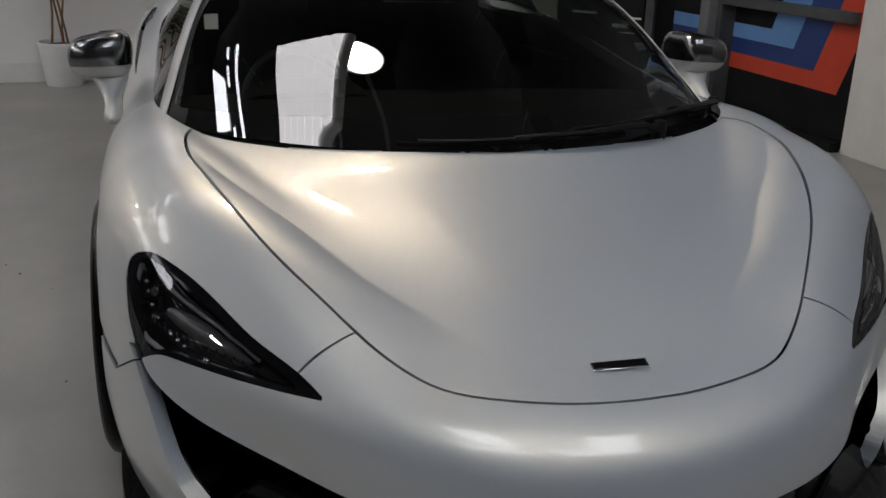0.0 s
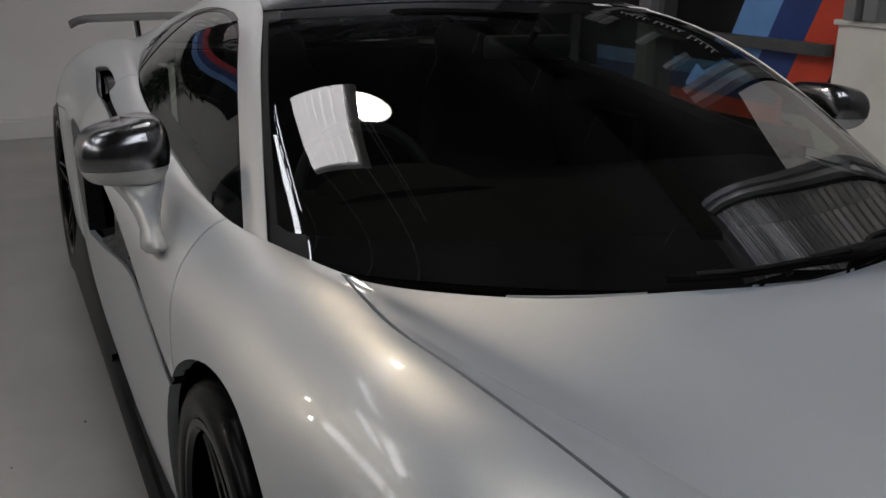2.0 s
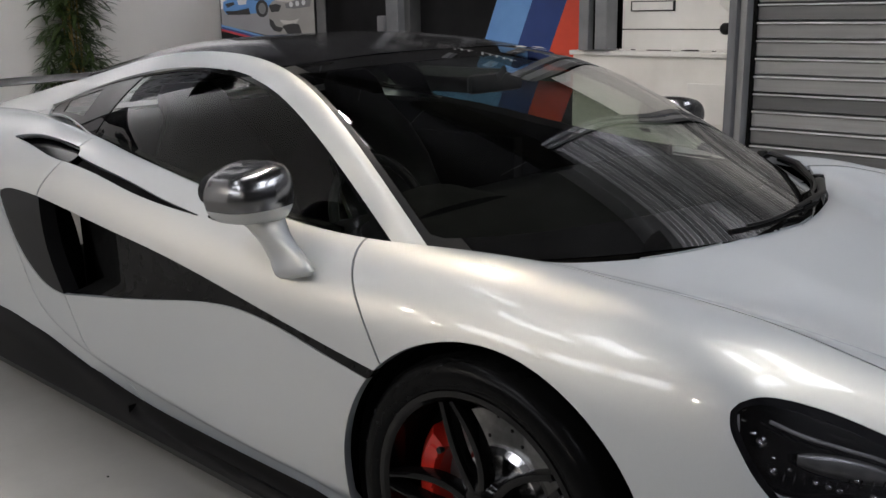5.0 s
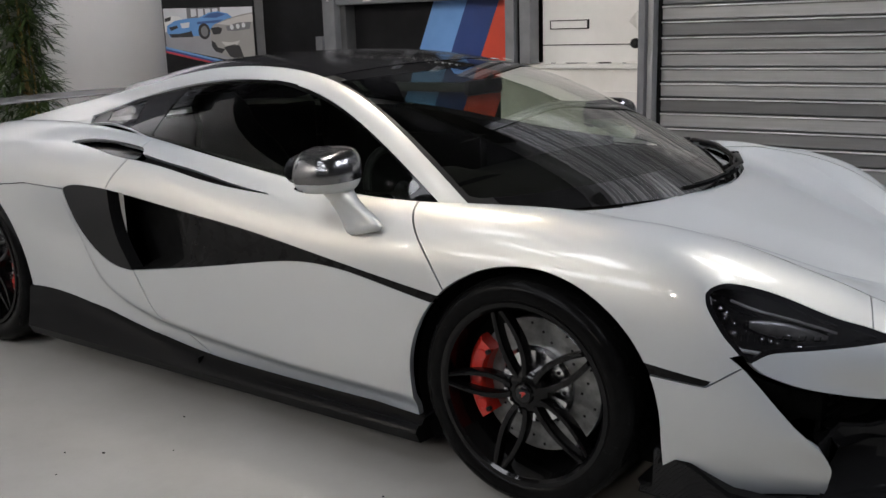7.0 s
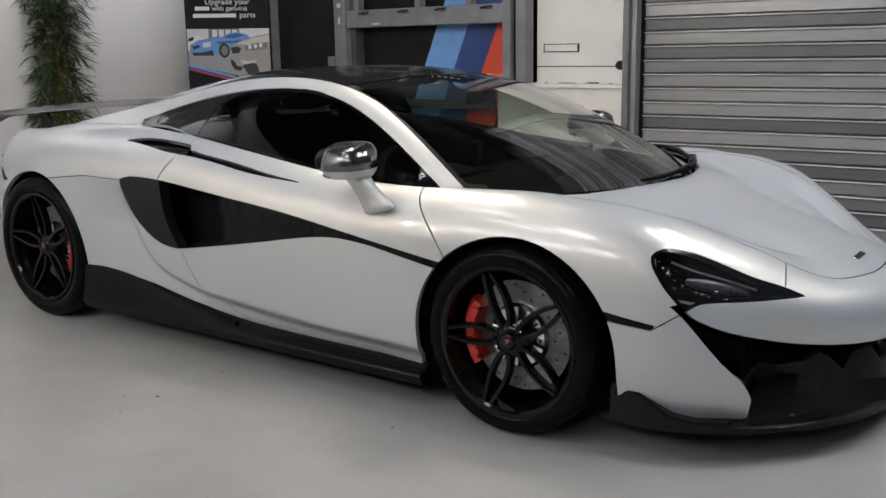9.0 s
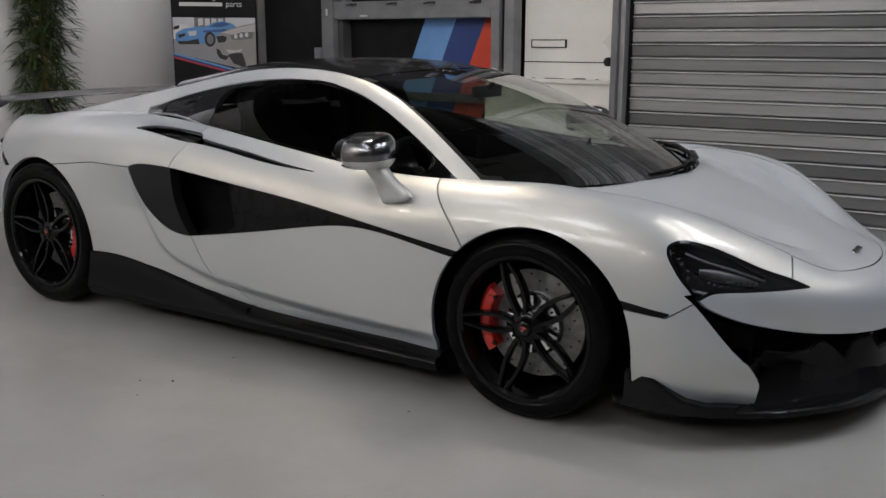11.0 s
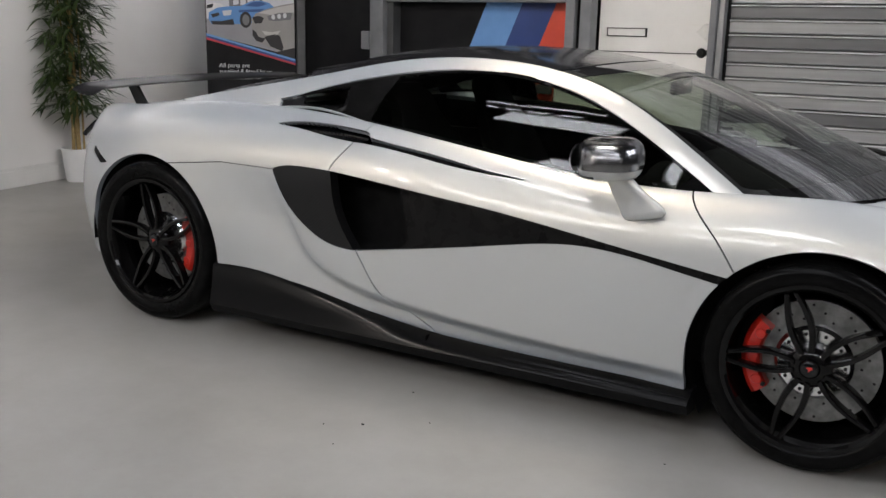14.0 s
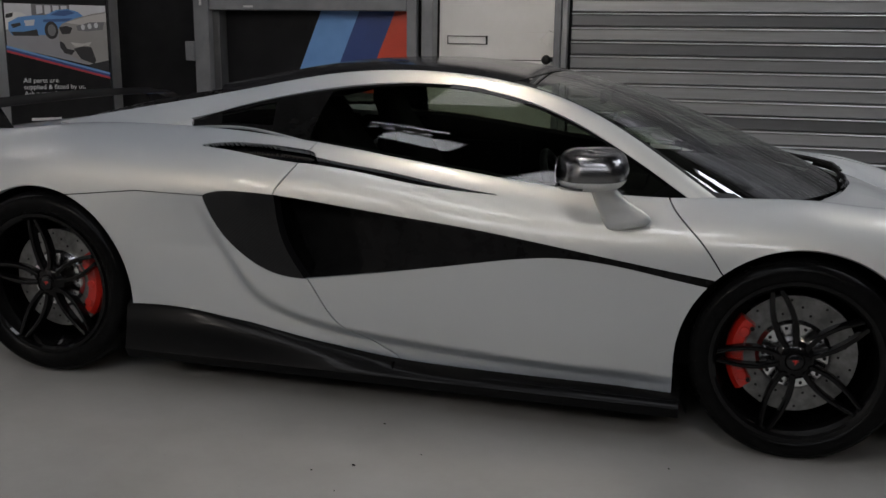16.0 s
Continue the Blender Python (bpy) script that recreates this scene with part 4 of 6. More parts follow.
# body net: rows from nose to tail, columns from the middle line to the sill (x, half width, height)
BODY = [
    [(2.37, 0, .16), (2.33, .28, .17), (2.26, .47, .21), (2.17, .60, .28), (2.12, .70, .275), (2.10, .715, .235), (2.08, .722, .19), (2.06, .718, .14)],
    [(2.405, 0, .325), (2.36, .27, .332), (2.24, .487, .349), (2.08, .665, .383), (2.03, .775, .33), (2.01, .79, .26), (1.985, .795, .205), (1.96, .785, .145)],
    [(2.36, 0, .465), (2.32, .27, .47), (2.195, .50, .487), (1.985, .755, .490), (1.905, .843, .44), (1.87, .872, .32), (1.85, .872, .24), (1.83, .855, .145)],
    [(2.215, 0, .530), (2.18, .25, .537), (2.085, .46, .568), (1.845, .785, .660), (1.80, .868, .575), (1.77, .905, .42), (1.75, .907, .28), (1.73, .88, .16)],
    [(1.98, 0, .615), (1.95, .25, .620), (1.86, .48, .660), (1.64, .80, .745), (1.61, .905, .650), (1.60, .938, .48), (1.60, .932, .32), (1.60, .89, .16)],
    [(1.73, 0, .695), (1.70, .27, .698), (1.61, .56, .722), (1.37, .815, .790), (1.345, .920, .70), (1.335, .952, .55), (1.335, .94, .35), (1.335, .90, .16)],
    [(1.50, 0, .765), (1.46, .32, .767), (1.32, .67, .772), (1.10, .835, .785), (1.06, .925, .71), (1.045, .957, .58), (1.04, .950, .34), (1.04, .92, .15)],
    [(.95, 0, .72), (.93, .35, .72), (.85, .70, .755), (.72, .845, .782), (.70, .928, .70), (.69, .958, .56), (.69, .958, .30), (.69, .93, .15)],
    [(.30, 0, .74), (.30, .35, .74), (.28, .72, .80), (.25, .845, .830), (.24, .930, .73), (.24, .960, .56), (.24, .960, .30), (.24, .935, .155)],
    [(-.20, 0, .80), (-.20, .35, .80), (-.20, .72, .86), (-.20, .83, .892), (-.20, .930, .79), (-.20, .958, .60), (-.20, .960, .335), (-.20, .94, .16)],
    [(-.60, 0, .87), (-.60, .35, .87), (-.60, .70, .915), (-.60, .81, .920), (-.62, .925, .815), (-.62, .957, .64), (-.62, .957, .40), (-.60, .94, .18)],
    [(-1.0, 0, .92), (-1.0, .35, .92), (-.98, .64, .935), (-.98, .80, .922), (-1.0, .918, .82), (-1.0, .955, .66), (-1.0, .955, .46), (-.98, .93, .18)],
    [(-1.38, 0, .90), (-1.38, .35, .90), (-1.36, .62, .92), (-1.36, .78, .912), (-1.37, .90, .82), (-1.37, .95, .66), (-1.37, .955, .46), (-1.36, .92, .2)],
    [(-1.78, 0, .87), (-1.78, .35, .87), (-1.74, .60, .885), (-1.68, .74, .882), (-1.68, .845, .805), (-1.69, .905, .66), (-1.70, .915, .46), (-1.69, .88, .22)],
    [(-2.04, 0, .845), (-2.03, .35, .845), (-1.97, .58, .85), (-1.88, .70, .845), (-1.87, .765, .78), (-1.88, .81, .65), (-1.89, .82, .46), (-1.87, .79, .24)],
    [(-2.10, 0, .76), (-2.09, .35, .76), (-2.05, .56, .755), (-1.99, .66, .74), (-1.98, .69, .69), (-1.98, .71, .60), (-1.98, .72, .45), (-1.95, .70, .26)],
]
# cabin net: rows from the screen base to the tail, columns: middle, quarter, screen edge, window top, window middle, belt
CABIN_NET = [
    [(1.54, 0, .762), (1.47, .36, .762), (1.106, .788, .766), (1.02, .806, .764), (.97, .825, .758), (.94, .842, .750)],
    [(1.20, 0, .918), (1.13, .34, .916), (.895, .733, .904), (.800, .753, .902), (.75, .800, .835), (.73, .842, .765)],
    [(.82, 0, 1.068), (.76, .32, 1.064), (.620, .655, 1.053), (.530, .682, 1.036), (.48, .765, .920), (.46, .842, .785)],
    [(.48, 0, 1.155), (.44, .30, 1.150), (.345, .572, 1.128), (.280, .617, 1.098), (.25, .738, .970), (.24, .842, .815)],
    [(.05, 0, 1.198), (.03, .29, 1.193), (-.02, .520, 1.157), (-.04, .592, 1.115), (-.04, .722, 1.005), (-.04, .830, .860)],
    [(-.35, 0, 1.185), (-.35, .29, 1.180), (-.34, .53, 1.135), (-.33, .600, 1.086), (-.32, .70, 1.005), (-.31, .785, .905)],
    [(-.70, 0, 1.115), (-.70, .29, 1.112), (-.66, .55, 1.075), (-.62, .620, 1.026), (-.60, .672, .985), (-.58, .725, .945)],
    [(-1.05, 0, 1.02), (-1.05, .29, 1.02), (-1.0, .57, 1.012), (-.87, .642, .962), (-.86, .655, .948), (-.85, .668, .935)],
    [(-1.60, 0, .90), (-1.60, .29, .90), (-1.48, .58, .925), (-1.34, .66, .922), (-1.30, .69, .91), (-1.28, .71, .90)],
]
skin = Skin.net(BODY, 22, 24)
cab = Skin.net(CABIN_NET, 18, 16)

# the crease that sweeps from the intake down along the sill: the skin steps inwards below it
CREASE = curve([(-.66, .74), (-.60, .623), (-.54, .523), (-.45, .406), (-.30, .341), (-.15, .308), (.07, .285), (.39, .262), (.75, .248), (1.05, .240)], 60)
below = inside(np.vstack([CREASE, [(1.05, .0), (-1.3, .0), (-1.3, .74)]]), skin.xz())
far = np.where(skin.P[:, 0] < -.2, np.exp(-(np.clip(below, 0, 1) / .26) ** 2), 1.0)
step = np.clip(below / .048, 0, 1)
fade = np.clip((.74 - skin.P[:, 2]) / .20, 0, 1) * np.clip((skin.P[:, 0] + 1.0) / .25, 0, 1) * np.clip((1.10 - skin.P[:, 0]) / .30, 0, 1)
skin.P[:, 1] += .036 * step * step * (3 - 2 * step) * far * fade * (below > 0) * (skin.P[:, 1] < -.6)
# the bonnet: a crowned middle, a fold, and a ridge outside the fold
FOLD = curve([(1.40, .745), (1.527, .700), (1.626, .650), (1.711, .588), (1.78, .532), (1.846, .485), (1.936, .420), (2.036, .325), (2.111, .256), (2.20, .16), (2.26, 0.0)], 60)
out = -inside(np.vstack([FOLD, [(1.2, 0.0), (1.2, .745)]]), np.c_[skin.P[:, 0], -skin.P[:, 1]])
px_, top = skin.P[:, 0], skin.P[:, 2] > .47
near = np.clip((px_ - 1.42) / .22, 0, 1) * np.clip((2.22 - px_) / .22, 0, 1)
s_in, s_up, s_dn = np.clip(-out / .32, 0, 9), np.clip(out / .09, 0, 1), np.clip((out - .09) / .20, 0, 1)
lift = np.where(out < 0, .013 * (1 - np.exp(-s_in ** 2)), .019 * (s_up * (2 - s_up)) * (1 - s_dn ** 2 * (3 - 2 * s_dn)))
lift += .015 * np.clip(1 - (skin.P[:, 1] / .55) ** 2, 0, 1) ** 1.5
skin.P[:, 2] += lift * near * near * (3 - 2 * near) * top
skin.normals()


def stadium(s, cx, cz, r):
    """Wheel opening: a round top over straight sides."""
    x, z = s.P[:, 0] - cx, s.P[:, 2] - cz
    return np.where(z > 0, r - np.hypot(x, z), r - np.abs(x))


FRONT_ARCH, REAR_ARCH = (1.345, 0.30, 0.372), (-1.345, 0.335, 0.388)
BLADE = np.vstack([curve([(-.655, .728), (-.60, .744), (-.50, .748), (-.39, .744), (-.16, .722), (.06, .698), (.27, .676), (.47, .650), (.65, .624), (.83, .598), (1.05, .567), (1.16, .552)], 60),
                   curve([(1.16, .524), (1.05, .540), (.92, .562), (.80, .582), (.70, .593), (.60, .596), (.47, .584), (.27, .549), (.06, .512), (-.14, .479), (-.27, .459)], 50),
                   curve([(-.27, .459), (-.38, .470), (-.50, .528), (-.60, .623), (-.655, .728)], 30)[1:-1]])
BLADE_MID = curve([(-.39, .76), (-.38, .729), (-.35, .587), (-.268, .458), (-.25, .43)], 30)
DOOR = np.vstack([curve([(.905, .84), (.94, .772), (1.03, .682), (1.098, .59)], 16), [(1.14, .54), (1.14, .15), (.10, .15)],
                  curve([(.045, .205), (-.05, .255), (-.15, .312), (-.21, .385), (-.26, .46), (-.35, .587), (-.38, .69), (-.39, .735), (-.36, .79), (-.30, .873), (-.27, .95)], 40), [(.0, 1.0), (.8, .9)]])
HOOD = np.vstack([curve([(1.555, 0), (1.545, .10), (1.50, .30), (1.42, .50), (1.30, .70), (1.285, .722)], 24),
                  curve([(1.30, .724), (1.38, .735), (1.48, .735), (1.57, .722), (1.68, .69), (1.75, .665), (1.855, .618), (1.935, .570), (2.003, .520), (2.085, .456), (2.15, .396), (2.22, .308), (2.258, .21), (2.28, .10), (2.285, 0)], 60), [(2.285, -.2), (1.555, -.2)]])
HEAD = np.vstack([curve([(1.80, .656), (1.82, .664), (1.85, .660), (1.906, .638), (1.98, .598), (2.044, .563), (2.105, .535), (2.165, .503)], 30),
                  curve([(2.165, .500), (2.08, .500), (1.98, .504), (1.935, .503), (1.912, .490)], 18),
                  curve([(1.895, .480), (1.873, .511), (1.844, .545), (1.817, .585), (1.797, .620), (1.792, .645)], 16)])
MOUTH = np.vstack([[(.858, .500), (.838, .506)], curve([(.834, .490), (.828, .472), (.809, .451), (.753, .418), (.666, .386), (.57, .360), (.475, .348), (.30, .337), (0, .330)], 40), [(-.2, .330), (-.2, .05), (.700, .05), (.718, .150)], curve([(.724, .172), (.727, .190), (.729, .212), (.745, .245)], 8), [(.776, .288), (.799, .332), (.815, .378), (.830, .425), (.847, .477)]])
SKIRT_TOP = curve([(-1.10, .300), (-.96, .308), (-.76, .310), (-.42, .254), (.01, .188), (.28, .173), (.64, .168), (.97, .166), (1.10, .166)], 70)
SCOOP = np.vstack([curve([(-.71, .856), (-.62, .838), (-.50, .834), (-.36, .840), (-.28, .846)], 30), curve([(-.262, .856), (-.255, .874), (-.268, .890)], 8), curve([(-.30, .893), (-.40, .889), (-.50, .878), (-.60, .866)], 20)])
GROOVE = np.vstack([curve([(-.30, .876), (-.15, .854), (.017, .832), (.186, .804), (.292, .789), (.393, .777)], 24), curve([(.393, .775), (.297, .781), (.197, .789), (.063, .805), (-.114, .832), (-.30, .850)], 24)])
SEAM_F = np.array([(1.55, .452), (1.66, .450), (1.70, .444), (1.815, .428), (1.895, .482), (1.912, .496), (1.935, .508), (1.98, .508), (2.2, .508), (2.6, .508), (2.6, .0), (1.55, .0)])
MARK_F = np.array([(1.66, .476), (1.70, .468), (1.83, .440), (1.815, .428), (1.70, .444), (1.66, .450)])
MARK_R = np.array([(-1.74, .700), (-1.66, .655), (-1.60, .662), (-1.66, .690), (-1.73, .725)])

# openings cut from the body
shell = skin.cut(stadium(skin, *FRONT_ARCH))[1]
shell = shell.cut(stadium(shell, *REAR_ARCH))[1]
COWL = np.vstack([curve([(1.555, 0), (1.545, .10), (1.50, .30), (1.42, .50), (1.285, .715), (1.12, .785), (.95, .812), (.60, .815), (.20, .812), (-.20, .79), (-.55, .70), (-.80, .63)], 60), [(-1.2, .55), (-1.2, -.2), (1.555, -.2)]])
shell = shell.cut(np.minimum(inside(COWL, shell.xw()), shell.P[:, 2] - .65))[1]
m_in, shell = shell.cut(np.minimum(inside(MOUTH, shell.wz()), shell.P[:, 0] - 1.6))
low, shell = shell.cut(np.interp(shell.P[:, 0], SKIRT_TOP[:, 0], SKIRT_TOP[:, 1]) - shell.P[:, 2] + np.where(np.abs(shell.P[:, 0]) > 1.12, -9, 0))

# lamps, intakes and markers


def lamp_side(s):
    return -s.P[:, 1] - .50 - (2.165 - s.P[:, 0]) * .60


head, shell = shell.cut(np.minimum(inside(HEAD, shell.xz()), lamp_side(shell)))
side_in, shell = shell.cut(np.minimum(inside(BLADE, shell.xz()), -shell.P[:, 1] - .7))
scoop, shell = shell.cut(np.minimum(inside(SCOOP, shell.xw()), shell.P[:, 2] - .78))
groove, shell = shell.cut(np.minimum(inside(GROOVE, shell.xz()), -shell.P[:, 1] - .70))
mark_f, shell = shell.cut(np.minimum(inside(MARK_F, shell.xz()), -shell.P[:, 1] - .7))
mark_r, shell = shell.cut(np.minimum(inside(MARK_R, shell.xz()), -shell.P[:, 1] - .6))

# panel gaps
GAP = 0.0032


hood, shell = shell.cut(np.minimum(inside(HOOD, shell.xw()), shell.P[:, 2] - .40))
hood = hood.cut(inside(HOOD, hood.xw()) - GAP * (1.5 + .8 * np.clip((2.05 - hood.P[:, 0]) / .3, 0, 1)))[0]
door, shell = shell.cut(np.minimum(inside(DOOR, shell.xz()), -shell.P[:, 1] - .6))
door = door.cut(inside(DOOR, door.xz()) - GAP * 1.5)[0]


def before_seam(s):
    """Above 0 on the bumper side of the seam that runs under the lamp and on to the bonnet."""
    w = -s.P[:, 1]
    ahead = np.minimum(s.P[:, 0] - 2.08 - (w - .456) * .30, .64 - w)
    return np.minimum(np.maximum(inside(SEAM_F, s.xz()), ahead), s.P[:, 0] - 1.5)


nose, shell = shell.cut(before_seam(shell))
nose = nose.cut(before_seam(nose) - GAP * 1.2)[0]
front, rear = shell.cut(shell.P[:, 0] - .3)
quarter, haunch = rear.cut(np.minimum(np.interp(rear.P[:, 0], (-1.2, -.92, -.65), (.697, .727, .724)) - rear.P[:, 2], rear.P[:, 0] + 1.3))
haunch = haunch.cut(np.maximum(haunch.P[:, 2] - np.interp(haunch.P[:, 0], (-1.2, -.92, -.65), (.697, .727, .724)) - GAP * 1.2, -1.3 - haunch.P[:, 0]))[0]

hood.ob("bonnet", PAINT, car, "pearl white bonnet", "both", .02)
nose.ob("front_bumper", PAINT, car, "", "both", .035)
front.pair("front_wing", PAINT, car, rim=.025)
haunch.ob("rear_wing_panel", PAINT, car, "", "both", .02)
quarter.pair("quarter_panel", PAINT, car, rim=.02)
doors = door.pair("door", PAINT, car, rim=.02)
full = skin.cut(stadium(skin, *FRONT_ARCH))[1]
full = full.cut(stadium(full, *REAR_ARCH))[1]
full = full.cut(np.minimum(inside(COWL, full.xw()), full.P[:, 2] - .65))[1]
full = full.cut(np.minimum(inside(MOUTH, full.wz()), full.P[:, 0] - 1.6))[1]
full = full.cut(np.minimum(inside(HEAD, full.xz()) + .01, lamp_side(full) + .02))[1]
full = full.cut(np.minimum(inside(BLADE, full.xz()) + .02, -full.P[:, 1] - .7))[1]
full = full.cut(np.minimum(inside(SCOOP, full.xw()) + .01, full.P[:, 2] - .78))[1]
full.moved(.016).ob("inner_shell", LINER, car, "", "both")

# side intake: a carbon blade at the back, a satin panel running inwards before it
blade_q = side_in.xz()
mid_x = np.interp(blade_q[:, 1], BLADE_MID[::-1, 1], BLADE_MID[::-1, 0])
rear_blade, channel = side_in.cut(mid_x - blade_q[:, 0])
rear_blade.moved(.004).pair("intake_blade", CARBON, car, "gloss carbon intake blade", .05)
depth = np.interp(channel.P[:, 0], (-.40, -.16, .02, .5, .9, 1.15), (.16, .13, .045, .028, .014, .008))
edge = np.clip(inside(BLADE, channel.xz()) / .02, 0, 1)
channel = channel.moved(depth * (0.25 + 0.75 * edge))
panel, deep = channel.cut(channel.P[:, 0] + .10 + .35 * (channel.P[:, 2] - .55))
panel.pair("intake_panel", SATIN, car, "satin black panel in the side intake", .02)
deep.pair("intake_duct", LINER, car, "black air duct behind the panel", .02)
scoop.moved(.030).pair("shoulder_scoop", GLOSS_BLACK, car, "gloss black shoulder air scoop", -.029)
groove.moved(.022).pair("door_groove", GLOSS_BLACK, car, "black groove along the door", -.022)
mark_f.moved(.003).pair("side_marker", SATIN, car, "smoked side marker strip")
mark_r.moved(.003).pair("rear_side_marker", SATIN, car, "smoked side marker strip")
m_in.moved(.14).ob("front_intake", LINER, car, "black front air intake", "both", -.10)

# cabin
glass_zone, rest = cab.cut(np.minimum(2.0 - cab.G[:, 1], 3.02 - cab.G[:, 0]))


def smooth_pane(s):
    """One even, gently domed sheet of glass in place of the net's patches."""
    u, v = s.G[:, 0] / 3, s.G[:, 1] / 2

    def terms(u, v, odd):
        return np.stack([u ** i * v ** (2 * j + odd) for i in range(5) for j in range(3)], axis=1)

    c = [np.linalg.lstsq(terms(u, v, k == 1), s.P[:, k], rcond=None)[0] for k in range(3)]

    def place(u, v):
        return np.stack([terms(u, v, k == 1) @ c[k] for k in range(3)], axis=1)

    du, dv = place(u + .01, v) - place(u - .01, v), place(u, v + .01) - place(u, v - .01)
    N = np.cross(du, dv)
    N /= np.linalg.norm(N, axis=1, keepdims=True)
    N *= np.sign((N * s.N).sum(1))[:, None]
    return Skin(place(u, v), N, s.G, s.T)


glass_zone = smooth_pane(glass_zone)
roof_zone, rest = rest.cut(2.0 - rest.G[:, 1])
arc_zone, side_zone = rest.cut(3.0 - rest.G[:, 1])
window_zone, buttress = side_zone.cut(np.minimum(6.95 - side_zone.G[:, 0], 4.95 - side_zone.G[:, 1]))


def smooth_side(s):
    """The side glass as one evenly curved sheet."""
    u, v = (s.G[:, 0] - 3.5) / 3.5, s.G[:, 1] - 4

    def terms(u, v):
        return np.stack([u ** i * v ** j for i in range(6) for j in range(3)], axis=1)

    c = np.linalg.lstsq(terms(u, v), s.P, rcond=None)[0]
    N = np.cross(terms(u + .01, v) @ c - terms(u - .01, v) @ c, terms(u, v + .01) @ c - terms(u, v - .01) @ c)
    N /= np.linalg.norm(N, axis=1, keepdims=True)
    N *= np.sign((N * s.N).sum(1))[:, None]
    return Skin(terms(u, v) @ c, N, s.G, s.T)


window_zone = smooth_side(window_zone)
arc_zone.pair("roof_arch", PAINT, car, "", .012)
buttress.pair("rear_buttress", PAINT, car, "", .012)
arc_zone.moved(.015).pair("pillar_lining", CABIN, car, "black pillar lining")
roof, engine_cover = roof_zone.cut(6.3 - roof_zone.G[:, 0])
roof.moved(.003).ob("roof", ROOF, car, "gloss black roof panel", "both", .01)
roof.moved(.022).ob("headliner", CABIN, car, "black headliner", "both")
engine_cover.moved(.02).ob("engine_cover", SATIN, car, "satin black engine cover", "both", .01)
# screen: a black printed border, then glass
gu, gv = glass_zone.G[:, 0], glass_zone.G[:, 1]
border = np.minimum(np.minimum(gu - .28 - .12 * np.cos(gv * .785), 1.93 - gv), 2.72 - gu)
pane, frit = glass_zone.cut(border)
side_frit, frit = frit.cut(frit.G[:, 1] - 1.8)
for edge_frit in frit.cut(frit.G[:, 0] - 1.5):
    edge_frit.moved(.004).ob("screen_border", FRIT, car, "black printed screen border", "both", .004)
side_frit.moved(.004).pair("screen_trim", BLACK, car, "satin black strip along the screen pillar", .004)
pane.moved(.004).ob("windscreen", SCREEN, car, "tinted windscreen", "both").visible_shadow = False
# side glass
wu, wv = window_zone.G[:, 0], window_zone.G[:, 1]
band = np.minimum(wv - 3.10, 4.86 - wv)
edge_w = np.minimum(band, np.minimum(4.97 - wu + .10 * (wv - 4), wu - .45))
edge_q = np.minimum(np.minimum(wv - 3.25, 4.6 - wv), np.minimum(6.45 - wu, wu - 5.62))
wpane, wframe = window_zone.cut(np.maximum(edge_w, edge_q))
wframe.moved(.004).pair("window_frame", SIDE_FRIT, car, "gloss black window surround", .006)
for o in wpane.moved(.006).pair("side_window", SIDE_GLASS, car, "dark tinted side window"):
    o.visible_shadow = False

# headlamps: a dark bowl under a clear cover
cover, head_rim = head.cut(inside(HEAD, head.xz()) - .010)
head_rim.moved(.002).pair("headlamp_border", GLOSS_BLACK, car, "gloss black lamp border", .02)
head.moved(.05).pair("headlamp_bowl", GLOSS_BLACK, car, "gloss black lamp housing", -.05)
for o in cover.moved(.001).pair("headlamp_cover", LENS, car, "clear headlamp cover"):
    o.visible_shadow = False


